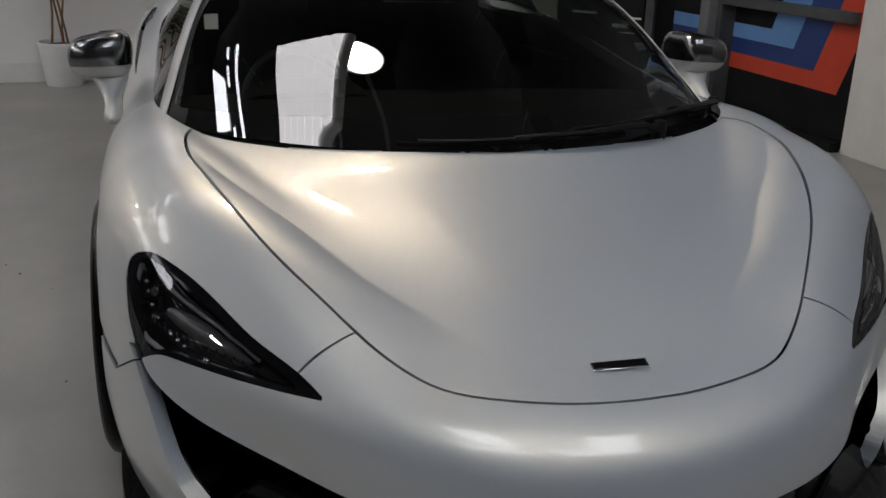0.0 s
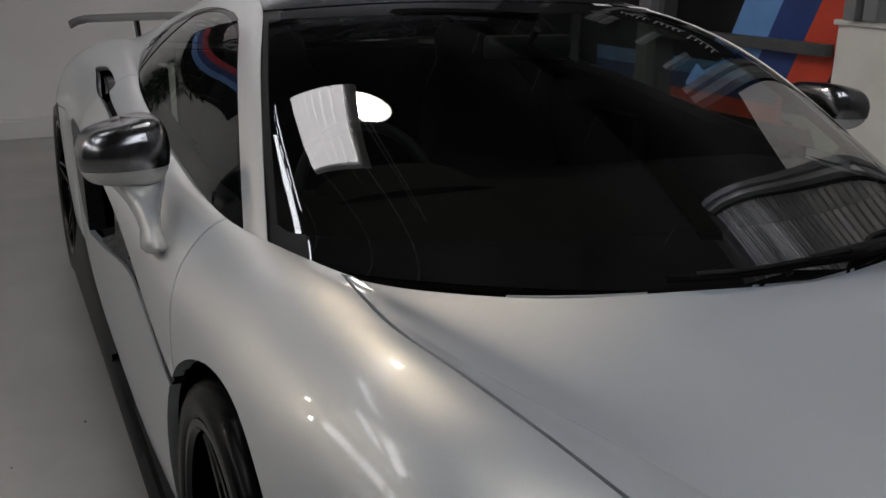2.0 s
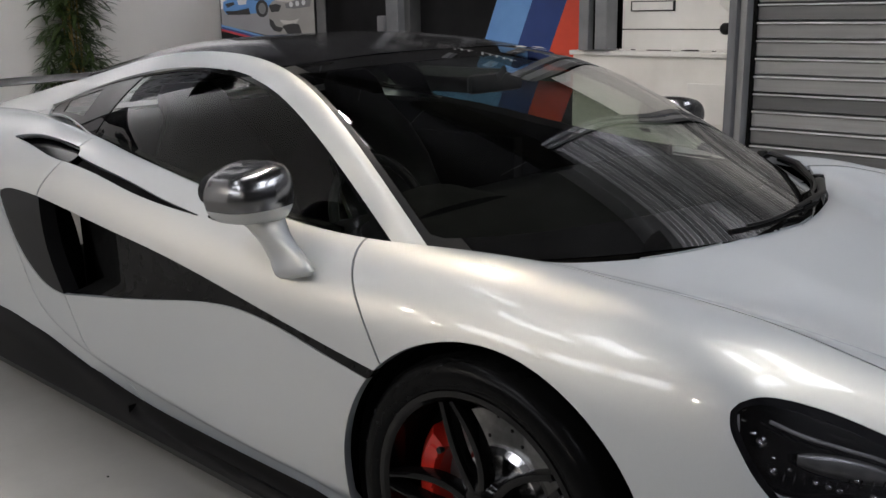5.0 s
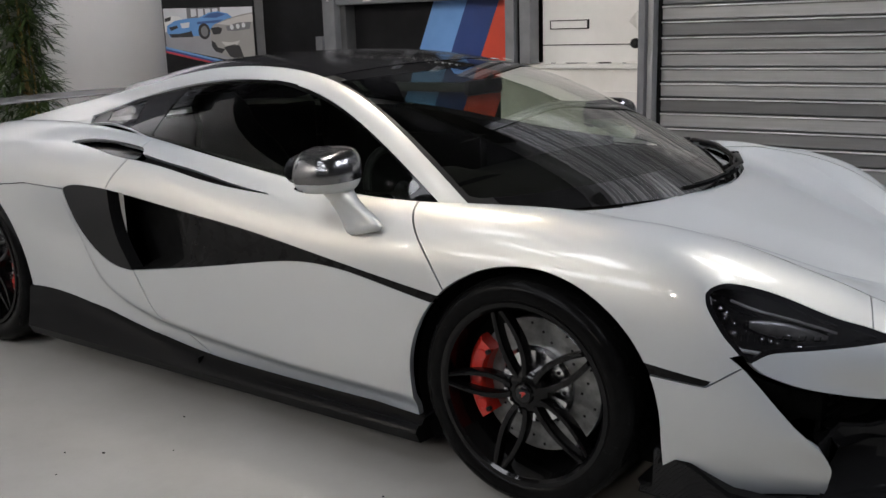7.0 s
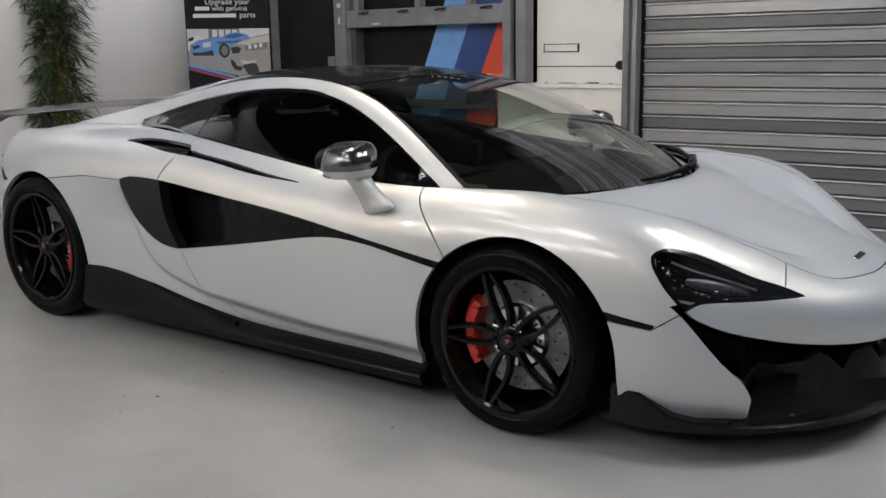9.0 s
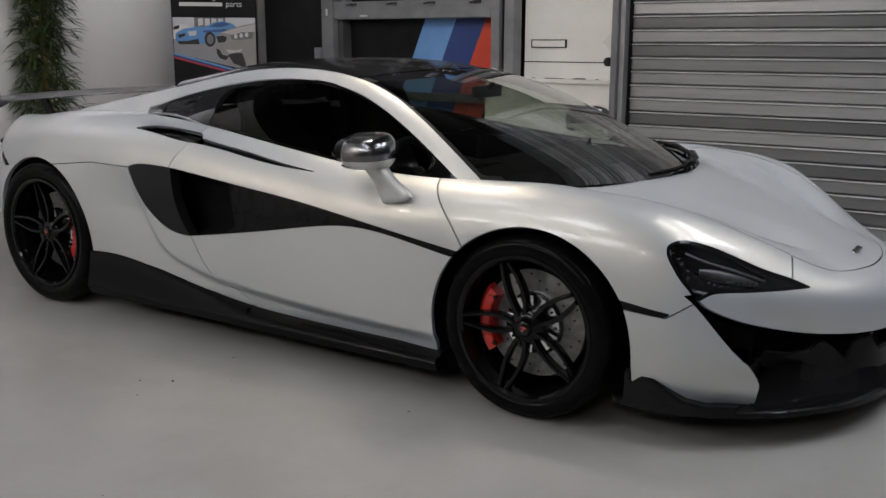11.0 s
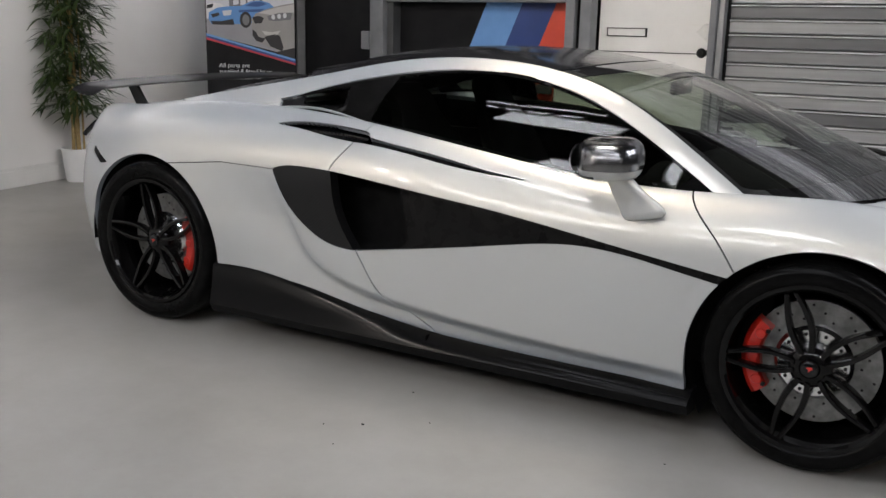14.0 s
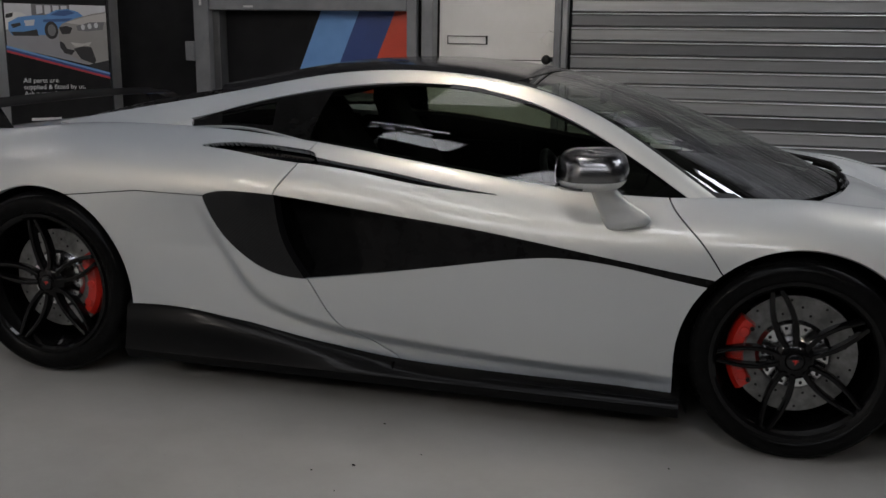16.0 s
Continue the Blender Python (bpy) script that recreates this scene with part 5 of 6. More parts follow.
# ---- wheels ----
def wheel(x, y, r, width, rim_r, disc_r, caliper_a, side, turn):
    """One wheel with its axis along y; side -1 faces the near side."""
    w = part("wheel", lathe(bmesh.new(), [(r - .052, -width * .50), (r - .028, -width * .505), (r - .012, -width * .46), (r - .003, -width * .38), (r, -width * .2), (r, width * .2), (r - .003, width * .38), (r - .012, width * .46), (r - .03, width * .50), (rim_r + .004, width * .46), (rim_r - .004, width * .40), (rim_r - .004, -width * .42), (rim_r + .003, -width * .47)], 72, closed=True), TYRE, car, "black low-profile tyre", True, 50)
    w.location = (x, y, r)
    if side > 0:
        w.rotation_euler = (0, 0, math.pi)
    face = -width * .5
    part("rim", lathe(bmesh.new(), [(rim_r + .006, face + .012), (rim_r + .004, face + .004), (rim_r - .008, face + .004), (rim_r - .016, face + .012), (rim_r - .020, face + .05), (rim_r - .026, face + .11), (rim_r - .03, width * .44), (rim_r + .006, width * .46)], 72), RIM, w, "dark grey rim", True, 35)
    # five pairs of spokes
    for k in range(5):
        a = math.radians(turn + 72 * k)
        for s in (-1, 1):
            bm = bmesh.new()
            steps, rings = 10, []
            for i in range(steps + 1):
                q = i / steps
                rad = .045 + (rim_r - .020 - .045) * q
                off = s * (.012 + .017 * math.sin(math.pi * q ** .85) + .001 * q)
                half = .0112 - .0030 * q
                front = face + .030 - .022 * q ** 1.3 + .012 * (1 - q) * q
                ring = []
                for dx, dy in ((-1, .55), (-.72, .08), (0, 0), (.72, .08), (1, .55), (.8, 1.35), (-.8, 1.35)):
                    t = off + dx * half
                    px_, pz_ = rad * math.cos(a) - t * math.sin(a), rad * math.sin(a) + t * math.cos(a)
                    ring.append(bm.verts.new((px_, front + dy * .026, pz_)))
                rings.append(ring)
            for A, B in zip(rings[:-1], rings[1:]):
                for i in range(7):
                    bm.faces.new((A[i], A[(i + 1) % 7], B[(i + 1) % 7], B[i]))
            bm.faces.new(rings[0])
            bm.faces.new(rings[-1])
            part("spoke", bm, RIM, w, "", True, 35)
    part("hub", lathe(bmesh.new(), [(.0, face + .024), (.026, face + .024), (.030, face + .030), (.050, face + .034), (.062, face + .046), (.066, face + .09), (.0, face + .09)], 40), RIM, w, "", True, 35)
    part("centre_cap", lathe(bmesh.new(), [(0, face + .0195), (.019, face + .0195), (.0225, face + .0215), (.0225, face + .026)], 32), GLOSS_BLACK, w, "gloss black centre cap", True, 35)
    bm = prism(bmesh.new(), [(-.010, .004), (.006, .008), (.011, .003), (.004, -.001), (-.002, -.009), (-.001, .001)], face + .018, face + .0196)
    part("emblem", bm, RED, w, "small red emblem")
    for k in range(5):
        a = math.radians(turn + 36 + 72 * k)
        part("wheel_bolt", lathe(bmesh.new(), [(0, face + .040), (.007, face + .040), (.009, face + .043), (.009, face + .07)], 12, centre=(.040 * math.cos(a), 0, .040 * math.sin(a))), BLACK, w)
    # disc with a bright bell, drilled face
    d = part("brake_disc", lathe(bmesh.new(), [(disc_r * .60, face + .108), (disc_r, face + .108), (disc_r, face + .138), (disc_r * .60, face + .138)], 64, closed=True), STEEL, w, "bright steel drilled brake disc", True, 30)
    part("disc_bell", lathe(bmesh.new(), [(.03, face + .085), (disc_r * .54, face + .088), (disc_r * .60, face + .100), (disc_r * .60, face + .12)], 48), SILVER, d, "bright disc bell", True, 30)
    bm = bmesh.new()
    for k in range(30):
        a = math.tau * k / 30
        rr = disc_r * (.70 + .11 * (k % 3))
        lathe(bm, [(0, face + .1072), (.0042, face + .1072), (.0042, face + .112)], 8, centre=(rr * math.cos(a), 0, rr * math.sin(a)))
    tagged(part("drill_hole", bm, BLACK, d), kind="stuff")
    bm = bmesh.new()
    for k in range(10):
        a = math.tau * k / 10
        lathe(bm, [(0, face + .0845), (.0055, face + .0845), (.0055, face + .095)], 8, centre=(disc_r * .48 * math.cos(a), 0, disc_r * .48 * math.sin(a)))
    tagged(part("disc_bolt", bm, BLACK, d), kind="stuff")
    # caliper hugging the disc
    a0 = math.radians(caliper_a)
    c = part("brake_caliper", lathe(bmesh.new(), [(disc_r * .79, face + .072), (disc_r * .83, face + .060), (disc_r * 1.0, face + .060), (disc_r * 1.08, face + .075), (disc_r * 1.08, face + .165), (disc_r * 1.0, face + .175), (disc_r * .79, face + .165)], 20, closed=True, arc=(a0 - .64, a0 + .64)), CALIPER, w, "red painted brake caliper", True, 30)
    for k in (-.44, 0, .44):
        rr = disc_r * .89
        part("caliper_piston_cap", lathe(bmesh.new(), [(0, face + .056), (.014, face + .056), (.018, face + .062)], 20, centre=(rr * math.cos(a0 + k), 0, rr * math.sin(a0 + k))), CALIPER, c, "", True, 30)
    for k in (-.57, .57):
        rr = disc_r * .82
        bm = bmesh.new()
        lathe(bm, [(0, face + .052), (.007, face + .052), (.007, face + .064)], 8, centre=(rr * math.cos(a0 + k), 0, rr * math.sin(a0 + k)))
        part("caliper_bolt", bm, BLACK, c)
    return w


wheel(1.335, -.838, .320, .225, .252, .189, 180, -1, 180)
wheel(-1.335, -.810, .350, .285, .264, .190, 0, -1, 98)
wheel(1.335, .838, .320, .225, .252, .197, 0, 1, 90)
wheel(-1.335, .810, .350, .285, .264, .190, 180, 1, 90)

# wheel housings: dark half drums above each wheel
for cx, cz, r in (FRONT_ARCH, REAR_ARCH):
    for s in (-1, 1):
        bm = bmesh.new()
        prof = [(r + .004, s * .905), (r + .010, s * .55), (.05, s * .52)]
        lathe(bm, prof, 32, centre=(cx, 0, cz), arc=(-.25, math.pi + .55) if cx > 0 else (-.55, math.pi + .08))
        part("wheel_housing", bm, LINER, car, "black wheel housing", True, 60)


# ---- car details ----
def on(s, x, z):
    """The place and normal of a skin nearest to (x, z) seen from the side."""
    d = (s.P[:, 0] - x) ** 2 + (s.P[:, 2] - z) ** 2
    i = np.argsort(d)[:14]
    w = 1 / (d[i] + 2e-4)
    w /= w.sum()
    return Vector(w @ s.P[i]), Vector(w @ s.N[i]).normalized()


def net_at(s, u, v, out=0.0, left=False):
    """The place on a net skin at grid place (u, v), out metres above it."""
    i = np.argmin((s.G[:, 0] - u) ** 2 + (s.G[:, 1] - v) ** 2)
    p = s.P[i] + s.N[i] * out
    return Vector((p[0], -p[1] if left else p[1], p[2]))


def both(name, bm, material, parent, label="", smooth=True, angle=40):
    """A part on the near side and its mirror image on the far side."""
    a = part(name, bm, material, parent, label, smooth, angle)
    me = a.data.copy()
    for v in me.vertices:
        v.co.y = -v.co.y
    me.flip_normals()
    b = new(name, me)
    b.parent = parent
    if label:
        tagged(b, label)
    return a, b


def loft(bm, rings, closed=True, caps=True):
    R = [[bm.verts.new(p) for p in r] for r in rings]
    n = len(R[0])
    for A, B in zip(R[:-1], R[1:]):
        for i in range(n if closed else n - 1):
            bm.faces.new((A[i], A[(i + 1) % n], B[(i + 1) % n], B[i]))
    if caps and closed:
        bm.faces.new(R[0])
        bm.faces.new(R[-1])
    return bm


# side skirts
rings = []
for x in np.linspace(-.985, 1.0, 60):
    top = float(np.interp(x, SKIRT_TOP[:, 0], SKIRT_TOP[:, 1]))
    k = float(np.interp(x, (-.985, -.4, 1.0), (.03, 0, 0)))
    rings.append([(x, -.86, top + .01), (x, -.925 + k * .3, top + .006), (x, -.940, top - .010), (x, -.952, .160 + .42 * (top - .166)), (x, -.966, .150), (x, -.970, .140), (x, -.964, .130), (x, -.950, .104), (x, -.86, .094)])
both("side_skirt", loft(bmesh.new(), rings), SKIRT, car, "gloss carbon side skirt", True, 50)
both("skirt_joint", boxes(((.0455, -.9545, .166), (.0485, -.93, .188))), LINER, car, "dark joint line in the skirt", False)
# front splitter and lower bumper
edge_o = curve([(1.655, .885), (1.80, .885), (1.95, .84), (2.10, .745), (2.24, .60), (2.35, .40), (2.405, .18), (2.42, 0)], 40)
edge_i = curve([(1.655, .78), (1.78, .76), (1.90, .70), (2.02, .60), (2.12, .48), (2.20, .30), (2.24, .14), (2.25, 0)], 40)
rings = []
for (xo, wo), (xi, wi) in zip(edge_o, edge_i):
    rings.append([(xi, -wi, .105), (xo - .01 * wo, -wo + .006, .105), (xo, -wo, .112), (xo, -wo, .128), (xo - .012, -wo + .010, .136), (xi, -wi, .150)])
bm = loft(bmesh.new(), rings)
both("front_splitter", bm, GLOSS_CARBON, car, "gloss carbon front splitter", True, 30)
# winglet at the wheel opening end of the splitter
rings = []
for x, z, w in ((1.69, .238, .888), (1.74, .238, .893), (1.79, .222, .895), (1.835, .195, .893), (1.88, .166, .885), (1.95, .150, .853), (2.03, .148, .800)):
    rings.append([(x, -w + .05, .12), (x, -w - .004, .12), (x, -w - .002, z - .008), (x, -w + .006, z), (x, -w + .05, z - .004)])
both("splitter_end", loft(bmesh.new(), rings), GLOSS_CARBON, car, "gloss carbon splitter end", True, 30)
# faceted lower bumper in the mouth
BLOCK = [(2.030, .700, .235, .225), (2.075, .640, .300, .225), (2.130, .565, .283, .205), (2.175, .510, .288, .185), (2.207, .465, .320, .175), (2.238, .420, .288, .178), (2.272, .375, .238, .182),
         (2.288, .352, .300, .200), (2.325, .290, .315, .200), (2.350, .240, .255, .190), (2.370, .120, .250, .185), (2.375, .0, .250, .185)]
rings = []
for (x, w, top_z, foot_z), turn in zip(BLOCK, np.linspace(40, 0, len(BLOCK))):
    ox, ow = math.cos(math.radians(turn + 8)), math.sin(math.radians(turn + 8)) * min(1, w * 8)
    at = lambda d, z: (x + d * ox, -(w + d * ow), z)
    rings.append([at(.045, .135), at(.030, .152), at(.004, foot_z), at(-.006, top_z - .008), at(-.014, top_z), at(-.10, top_z - .022), at(-.10, .13)])
both("lower_bumper", loft(bmesh.new(), rings), GLOSS_CARBON, car, "faceted gloss carbon lower bumper", True, 22)
# dark depth behind the mouth
bm = boxes(((1.72, -.62, .13), (2.02, .62, .47)))
part("radiator_block", bm, LINER, car, "dark radiator behind the intake")
bm = bmesh.new()
for k in range(9):
    z = .20 + .025 * k
    tube(bm, [(2.03, -.6, z), (2.13, 0, z), (2.03, .6, z)], .003, 5)
tagged(part("intake_mesh", bm, BLACK, car), kind="stuff")

# underbody, cabin tub, dash, seats, wheel
part("underbody", boxes(((-1.85, -.70, .10), (1.95, .70, .20)), ((-.95, -.86, .105), (.96, .86, .20))), LINER, car)
part("cabin_floor", boxes(((-.75, -.80, .25), (1.25, .80, .30))), CABIN, car, "black cabin lining")
part("bulkhead", boxes(((-.80, -.58, .25), (-.755, .58, .93))), CABIN, car, "black cabin lining")
for y in (-.842, .803):
    part("side_lining", boxes(((.12, y, .25), (1.2, y + .039, .72))), CABIN, car, "black cabin lining")
edge = curve([(.78, .800), (.60, .808), (.20, .808), (-.20, .786), (-.55, .696)], 30)
rings = []
for x, w in edge:
    z = float(skin.P[np.argmin((skin.P[:, 0] - x) ** 2 + (skin.P[:, 1] + w) ** 2 + 9 * (skin.P[:, 2] < .6)), 2])
    rings.append([(x, -w - .006, z + .004), (x, -w + .012, z + .008), (x, -w + .05, z - .008), (x, -w + .055, z - .24), (x, -w - .004, z - .24)])
both("belt_lining", loft(bmesh.new(), rings), CABIN, car, "black door lining", True, 50)
both("duct_back", boxes(((-.50, -.765, .40), (.16, -.70, .78))), LINER, car, "black duct wall", False)
rings = []
for y in np.linspace(-.78, .78, 25):
    b = 1 - (y / .78) ** 2
    rings.append([(.62 + .05 * b, y, .50), (.58, y, .66), (.62, y, .745 + .012 * b), (.80, y, .765 + .01 * b), (1.10 + .10 * b, y, .755), (1.18 + .30 * b, y, .735), (1.15 + .30 * b, y, .60)])
part("dashboard", loft(bmesh.new(), rings), CABIN, car, "black dashboard", True, 45)
bm = bmesh.new()
rings = []
for q in np.linspace(0, 1, 14):
    a = math.pi * q
    rings.append([(.68 + .05 * k_, -.37 - .19 * math.cos(a), .755 + (.055 - .012 * k_) * math.sin(a) + .004 * k_) for k_ in range(4)] + [(.83, -.37 - .19 * math.cos(a), .74)])
part("instrument_hood", loft(bmesh.new(), rings, closed=False), CABIN, car, "black instrument hood", True)
sw = part("steering_wheel", tube(bmesh.new(), [tuple(pose(.52, -.37, .70, 0, 68, 0) @ Vector((.175 * math.cos(a), .175 * math.sin(a), 0))) for a in np.linspace(0, math.tau, 40, endpoint=False)], .015, 10, True), LEATHER, car, "black leather steering wheel", True, 60)
bm = bmesh.new()
for a in (0.1, math.pi - .1, math.pi * 1.5):
    tube(bm, [tuple(pose(.53, -.37, .70, 0, 68, 0) @ Vector((r * math.cos(a + 1.57), r * math.sin(a + 1.57), -.01))) for r in (.03, .17)], .012, 8)
lathe(bm, [(0, .02), (.04, .015), (.055, -.01)], 20, "x", (.53, -.37, .70))
part("wheel_spokes", bm, LEATHER, sw, "", True)
for y in (-.37, .37):
    seat = part("seat", boxes(((-.15, y - .23, .32), (.35, y + .23, .44)), ((-.12, y - .26, .40), (.30, y - .19, .52)), ((-.12, y + .19, .40), (.30, y + .26, .52)), bevel=.03), LEATHER, car, "black leather bucket seat", True, 50)
    bm = bmesh.new()
    rings = []
    for z, x, w, d in ((.40, -.10, .24, .08), (.55, -.17, .26, .07), (.70, -.25, .26, .06), (.82, -.31, .22, .055), (.92, -.36, .14, .05), (1.0, -.40, .13, .045), (1.04, -.42, .09, .03)):
        rings.append([(x - d, y - w * .8, z), (x - d, y + w * .8, z), (x + .02, y + w, z), (x + d, y + w * .8, z), (x + d * .5, y, z), (x + d, y - w * .8, z), (x + .02, y - w, z)])
    part("seat_back", loft(bm, rings), LEATHER, seat, "", True, 60)
bm = boxes(((.62, -.12, 1.03), (.645, .12, 1.085)), bevel=.012)
tube(bm, [(.64, 0, 1.07), (.67, 0, 1.10)], .01, 8)
part("interior_mirror", bm, BLACK, car, "black interior mirror", True)

# door mirrors: dark chrome cap over a painted shell, on a painted stalk
def mirror_shell(lo, hi, grow=0.0, keep=None):
    """A wedge-shaped mirror head, tall and square towards the car, rounded off towards the outside."""
    bm = bmesh.new()
    rings = []
    for i in range(17):
        q = lo + (hi - lo) * i / 16
        a = math.pi * (q - .5)
        ring_ = []
        for k in range(36):
            b = math.tau * k / 36
            e = .50 if math.sin(b) > 0 else .78
            sx = math.copysign(abs(math.cos(b)) ** .55, math.cos(b))
            sy = math.copysign(abs(math.sin(b)) ** e, math.sin(b))
            w = max(0, math.cos(a)) ** (.30 if sy > 0 else .44)
            x = sx * w * (.112 if sx > 0 else .104) * (1 - .22 * max(0, -sy))
            yy = sy * w * .088
            zz = math.sin(a) * (.062 + .005 * sy)
            ring_.append((.692 + x + (grow if sx > 0 else 0) * w - .16 * yy, -.962 + yy, .880 + zz + .05 * x + .05 * yy))
        rings.append(ring_)
    loft(bm, rings)
    if keep:
        bm.faces.ensure_lookup_table()
        bmesh.ops.delete(bm, geom=[f for f in bm.faces if not keep(f.calc_center_median())], context="FACES")
    return bm


def inner_face(c):
    """The facet of the mirror head that looks towards the car."""
    return c.y > -.935 + .75 * (c.z - .925) and c.x > .66


both("mirror_cap", mirror_shell(.37, 1.0, .002, lambda c: not inner_face(c)), SMOKED, car, "smoked chrome mirror cap", True, 55)
both("mirror_side", mirror_shell(.37, 1.0, .002, inner_face), SMOKED, car, "", True, 55)
both("door_mirror", mirror_shell(.0, .369), PAINT, car, "", True, 55)
bm = bmesh.new()
lathe(bm, [(0, 0), (.040, 0), (.043, .004)], 28, "x", (.586, -.958, .880))
for v in bm.verts:
    v.co.y = -.962 + (v.co.y + .962) * 1.4
both("mirror_glass", bm, SILVER, car, "mirror glass", True)
rings = []
for z, cx, hx, cy, hy in ((.838, .722, .032, -.946, .062), (.815, .732, .037, -.938, .048), (.790, .748, .045, -.934, .034), (.765, .770, .055, -.932, .024), (.745, .790, .064, -.931, .021), (.728, .804, .069, -.932, .024), (.714, .811, .068, -.929, .027), (.705, .813, .056, -.927, .020)):
    rings.append([(cx + hx * math.cos(a), cy + hy * math.copysign(abs(math.sin(a)) ** .8, math.sin(a)) - .10 * hx * math.cos(a), z + .24 * hx * math.cos(a)) for a in np.linspace(0, math.tau, 22, endpoint=False)])
bm = loft(bmesh.new(), rings)
both("mirror_stalk", bm, PAINT, car, "", True, 60)
bm = mirror_shell(.03, .24, .004)
for v in bm.verts:
    v.co.x -= .014
both("mirror_trim", bm, GLOSS_BLACK, car, "gloss black mirror trim", True)

# rear wing on struts
rings = []
for y in np.linspace(-.83, .83, 49):
    e = abs(y) / .83
    z = .985 - .022 * e ** 2 - .022 * max(0, (e - .9) / .1) ** 2
    c = .165 - .02 * e
    xl = -1.715 - .05 * e ** 2
    rings.append([(xl, y, z), (xl - .3 * c, y, z + .011), (xl - .7 * c, y, z + .012), (xl - c, y, z + .020), (xl - c - .002, y, z + .013), (xl - .6 * c, y, z - .004), (xl - .2 * c, y, z - .006)])
rw = part("rear_wing", loft(bmesh.new(), rings), CARBON, car, "gloss carbon rear wing", True, 40)
for y in (-.55, .55):
    part("wing_strut", prism(bmesh.new(), [(-1.80, .975), (-1.86, .975), (-1.79, .86), (-1.72, .86)], y - .008, y + .008), CARBON, rw, "gloss carbon strut")

# wipers, parked along the screen base, their pivots on the far side


def on_screen(u, v, out):
    """A place over the screen; v runs from the near edge (-2) to the far one (2)."""
    return net_at(cab, u, abs(v), out, v > 0)


for base, tip, out, u0 in ((-.78, .95, .014, .035), (.20, 1.78, .022, .06)):
    blade = [on_screen(u0 + .045 * math.sin(math.pi * q), base + (tip - base) * q, out) for q in np.linspace(0, 1, 14)]
    w = part("wiper_blade", tube(bmesh.new(), blade, .0065, 8), LINER, car, "black wiper blade", True)
    part("wiper_spoiler", tube(bmesh.new(), [p + Vector((.004, 0, .009)) for p in blade[1:-1]], .004, 6), BLACK, w, "", True)
    arm = [on_screen(.0, tip + .22, .016), on_screen(.06, tip + .10, .034), on_screen(u0 + .04, tip * .8 + base * .2, .036), on_screen(u0 + .045, (base + tip) / 2, .030)]
    part("wiper_arm", tube(bmesh.new(), arm, [.016, .014, .010, .006], 8, flat=.6), BLACK, w, "", True)
    part("wiper_pivot", lathe(bmesh.new(), [(0, .03), (.014, .028), (.018, .018), (.018, -.02)], 16, "z", tuple(arm[0])), BLACK, w, "", True)
part("washer_jet", boxes((tuple(on_screen(.03, -.05, 0) - Vector((.008, .008, .006))), tuple(on_screen(.03, -.05, 0) + Vector((.008, .008, .012)))), bevel=.004), BLACK, car, "small black washer jet", True)

# nose badge
hp = Vector((2.205, 0, .5335))
bm = box(bmesh.new(), (-.011, -.055, .001), (.011, .055, .006), .0025, pose(*hp, 0, 18, 0))
bd = part("nose_badge", bm, SILVER, car, "small chrome-edged black badge", True)
part("badge_face", box(bmesh.new(), (-.0085, -.052, .0055), (.0085, .052, .0072), .001, pose(*hp, 0, 18, 0)), GLOSS_BLACK, bd)

# reflected script along the top of the screen, painted on as pale bars
for k in range(9):
    a = .95 + .07 * k
    q = [net_at(cab, 2.82, a, .006, True), net_at(cab, 2.82, a + .045, .006, True), net_at(cab, 2.89, a + .045, .006, True), net_at(cab, 2.89, a, .006, True)]
    mesh_ob("print_bar", q, [(0, 1, 2, 3)], DECAL_OR_REFLECTION, car, "", False)

# headlamp inside: light guide, reflector ribs, projector
LAMP_POD = mixed("grey_lamp_pod", (0.10, 0.10, 0.102), (0.16, 0.16, 0.162), 20.0, 0.3, 0.6)
LAMP_TUBE = mixed("lamp_light_guide", (0.20, 0.20, 0.205), (0.28, 0.28, 0.285), 20.0, 0.25)
def lamp_line(pts, out, radius, name, material, label=""):
    bm = bmesh.new()
    P = []
    for x, z in pts:
        p, n = on(head, x, z)
        P.append(p + n * out)
    tube(bm, P, radius, 8)
    return both(name, bm, material, car, label)


lamp_line(curve([(1.805, .640), (1.82, .585), (1.86, .530), (1.92, .508), (2.00, .508), (2.07, .508)], 24), -.020, .0050, "light_guide", LAMP_TUBE, "pale curved light guide")
lamp_line(curve([(1.85, .632), (1.92, .600), (2.00, .565), (2.06, .537)], 14), -.024, .0035, "light_guide", LAMP_TUBE, "pale curved light guide")
# a long dark-chrome pod with fine upright ribs
p0, n0 = on(head, 1.90, .575)
p1, n1 = on(head, 2.05, .530)
rings = []
for q in np.linspace(0, 1, 16):
    c = p0.lerp(p1, q) - n0.lerp(n1, q).normalized() * .034
    r = .030 * math.sin(math.pi * (.06 + .88 * q)) ** .6 * (1.1 - .5 * q)
    rings.append([c + Vector((.25 * r * math.cos(a), -.55 * r * math.cos(a), r * .75 * math.sin(a))) for a in np.linspace(0, math.tau, 16, endpoint=False)])
both("lamp_pod", loft(bmesh.new(), rings), LAMP_POD, car, "grey lamp pod", True, 60)
for k in range(14):
    x = 1.885 + .0135 * k
    p, n = on(head, x, .548 - .16 * (x - 1.885))
    bm = bmesh.new()
    tube(bm, [p - n * .030 + Vector((0, 0, -.010)), p - n * .022 + Vector((0, 0, .009))], .0017, 6)
    both("lamp_rib", bm, CHROME, car, "dark chrome reflector rib")
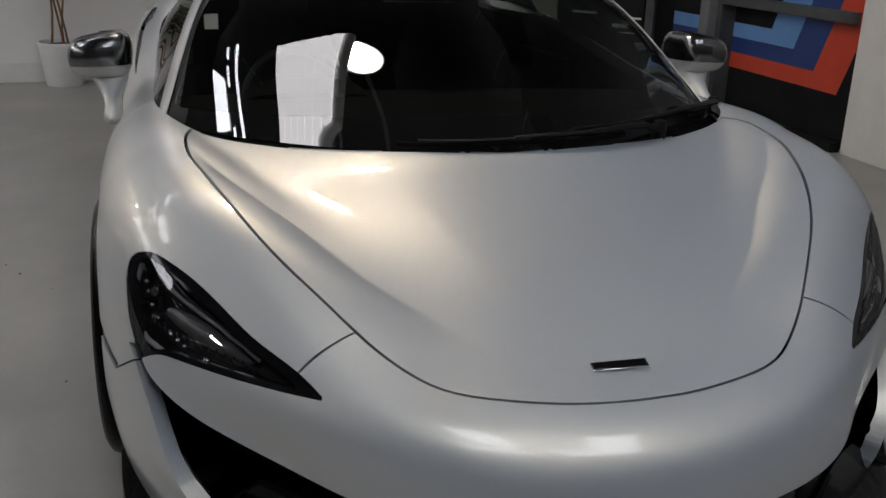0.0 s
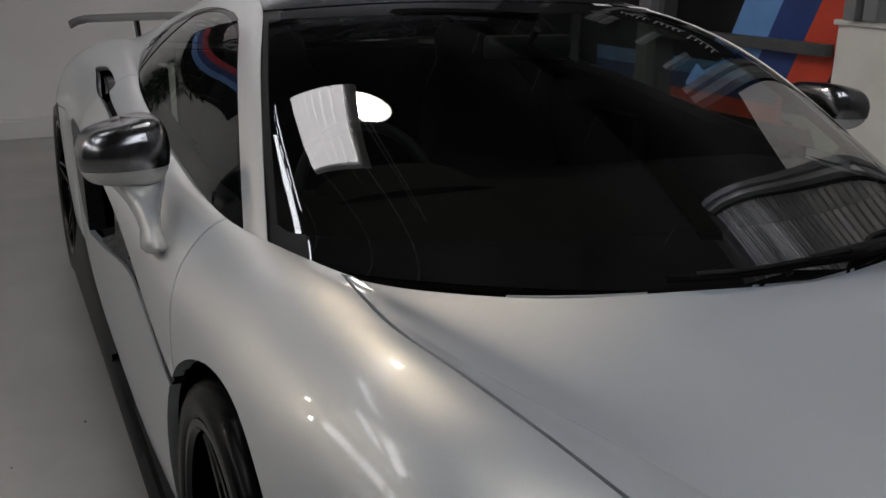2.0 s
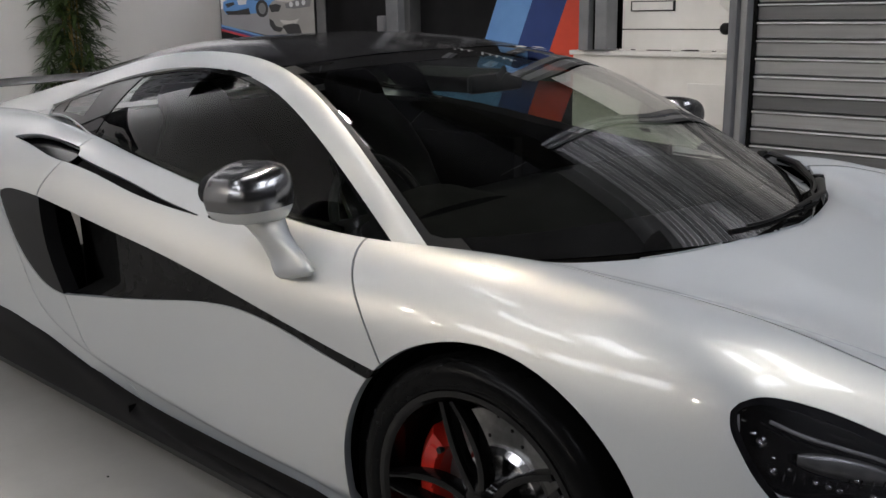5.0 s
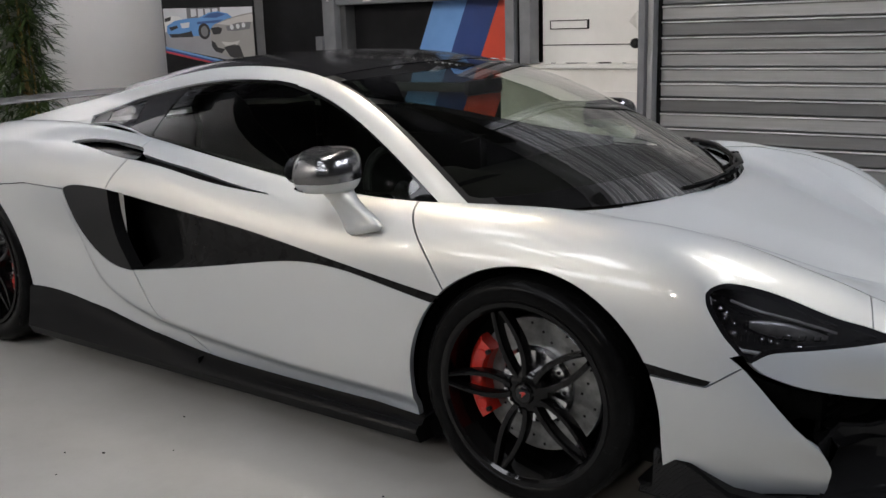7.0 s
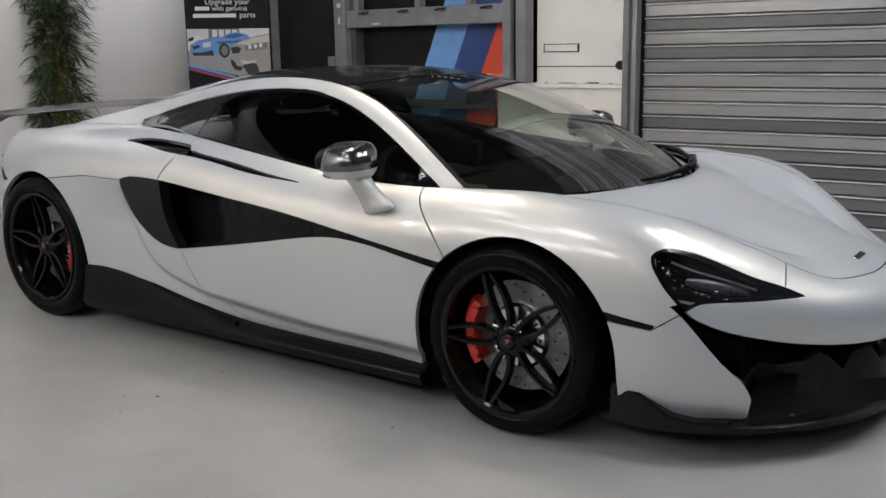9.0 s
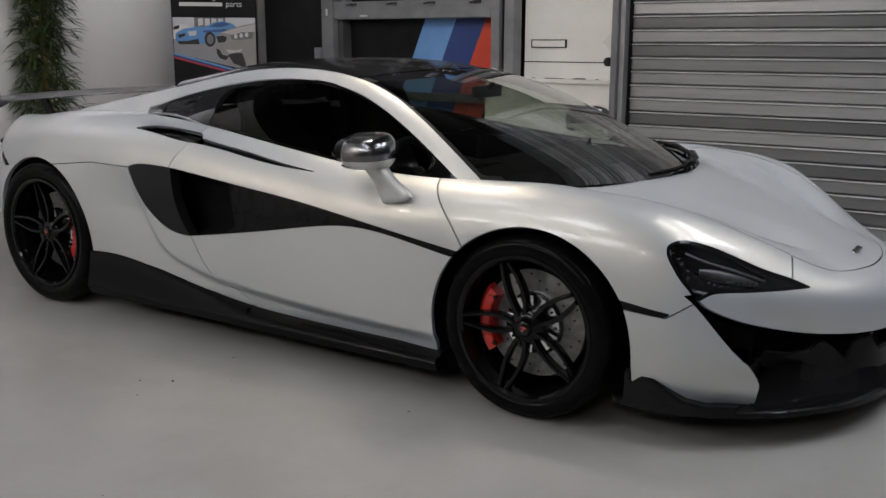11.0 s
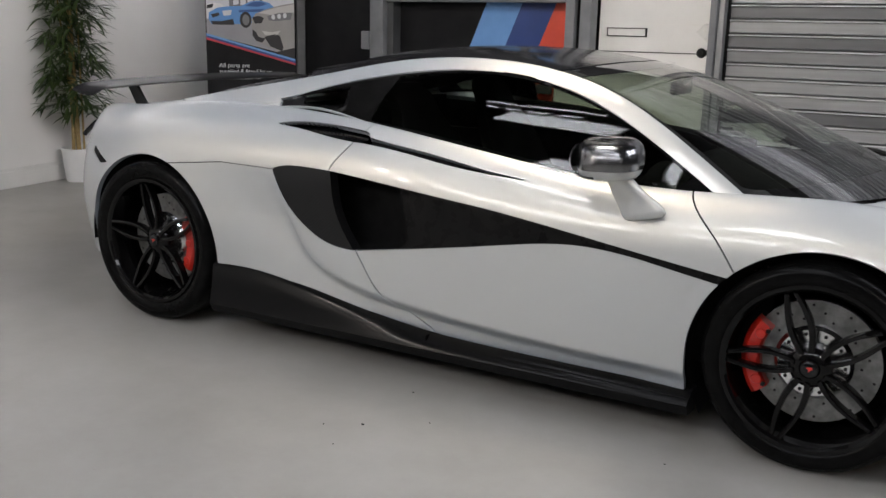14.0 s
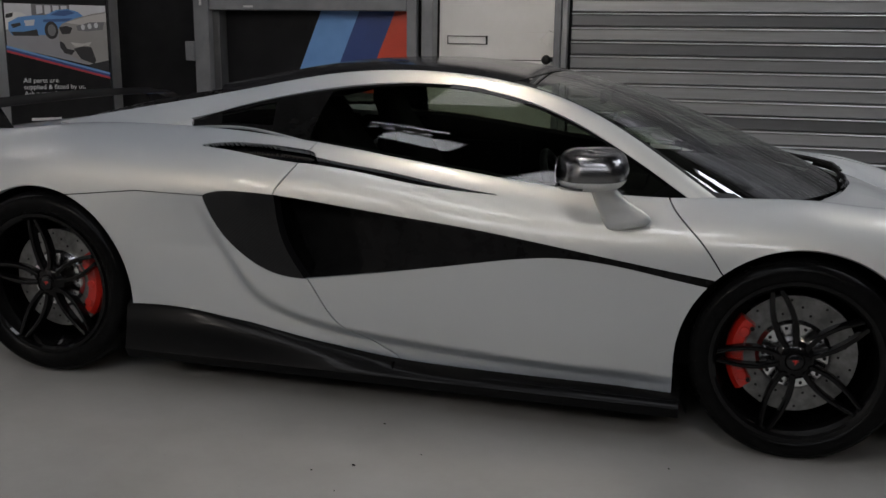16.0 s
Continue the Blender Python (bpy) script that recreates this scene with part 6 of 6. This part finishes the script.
for x, z, r in ((1.850, .600, .011), (1.872, .553, .009)):
    p, n = on(head, x, z)
    bm = bmesh.new()
    m_ = Matrix.Translation(p - n * .036) @ n.to_track_quat("Z", "Y").to_matrix().to_4x4()
    lathe(bm, [(0, r * .7), (r * .5, r * .58), (r * .85, r * .25), (r, 0), (r * 1.15, .004), (r * 1.15, -.01)], 20, "z")
    bmesh.ops.transform(bm, matrix=m_, verts=bm.verts)
    both("projector_lens", bm, CHROME, car, "bright projector lens")

# bright beads added for chrome glints: down the outer edge, along the lower one
for x, z, r in ((1.815, .634, .0042), (1.832, .614, .0050), (1.846, .598, .0040), (1.812, .648, .0030), (1.925, .540, .0042), (1.942, .533, .0050), (1.958, .527, .0046), (1.997, .516, .0062), (2.016, .508, .0040), (1.972, .540, .0044), (1.866, .577, .0036), (1.890, .560, .0036)):
    p, n = on(head, x, z)
    bm = bmesh.new()
    bmesh.ops.create_icosphere(bm, subdivisions=2, radius=r, matrix=Matrix.Translation(p - n * .024) @ Matrix.Diagonal((1.3, 1, .8, 1)))
    both("reflector_stud", bm, SILVER, car, "bright bead added as a chrome glint")
# raked reflector fins under the upper edge
for k in range(4):
    bm = bmesh.new()
    (a, na), (b, nb) = on(head, 1.842 + .022 * k, .634 - .012 * k), on(head, 1.885 + .026 * k, .600 - .014 * k)
    tube(bm, [a - na * .030, b - nb * .034], .0032, 6, flat=.4)
    both("reflector_fin", bm, CHROME, car, "dark chrome reflector fin")

# door seam line on the shoulder, tail lamp edge, exhaust side of the tail
tl = curve([(.02, .835), (.35, .83), (.60, .80), (.72, .74)], 24)
bm = bmesh.new()
tube(bm, [(-2.06 - .0 * w + .16 * w ** 2.2, -w, z) for w, z in tl], .011, 6)
both("tail_lamp_edge", bm, GLOSS_BLACK, car, "dark tail lamp edge")


# pieces that belong to one part hang under it
GROUPS = {"headlamp_bowl": ("headlamp_border", "headlamp_cover", "lamp_pod", "lamp_rib", "light_guide", "projector_lens", "reflector_stud", "reflector_fin"),
          "door_mirror": ("mirror_cap", "mirror_side", "mirror_glass", "mirror_trim", "mirror_stalk"),
          "door": ("door_groove", "side_window", "window_frame", "intake_panel")}


def side_of(o):
    return sum(v.co.y for v in o.data.vertices) > 0


kids = list(car.children)
for head_name, members in GROUPS.items():
    heads = {side_of(o): o for o in kids if o.name.split(".")[0] == head_name}
    for o in kids:
        if o.name.split(".")[0] in members:
            o.parent = heads[side_of(o)]
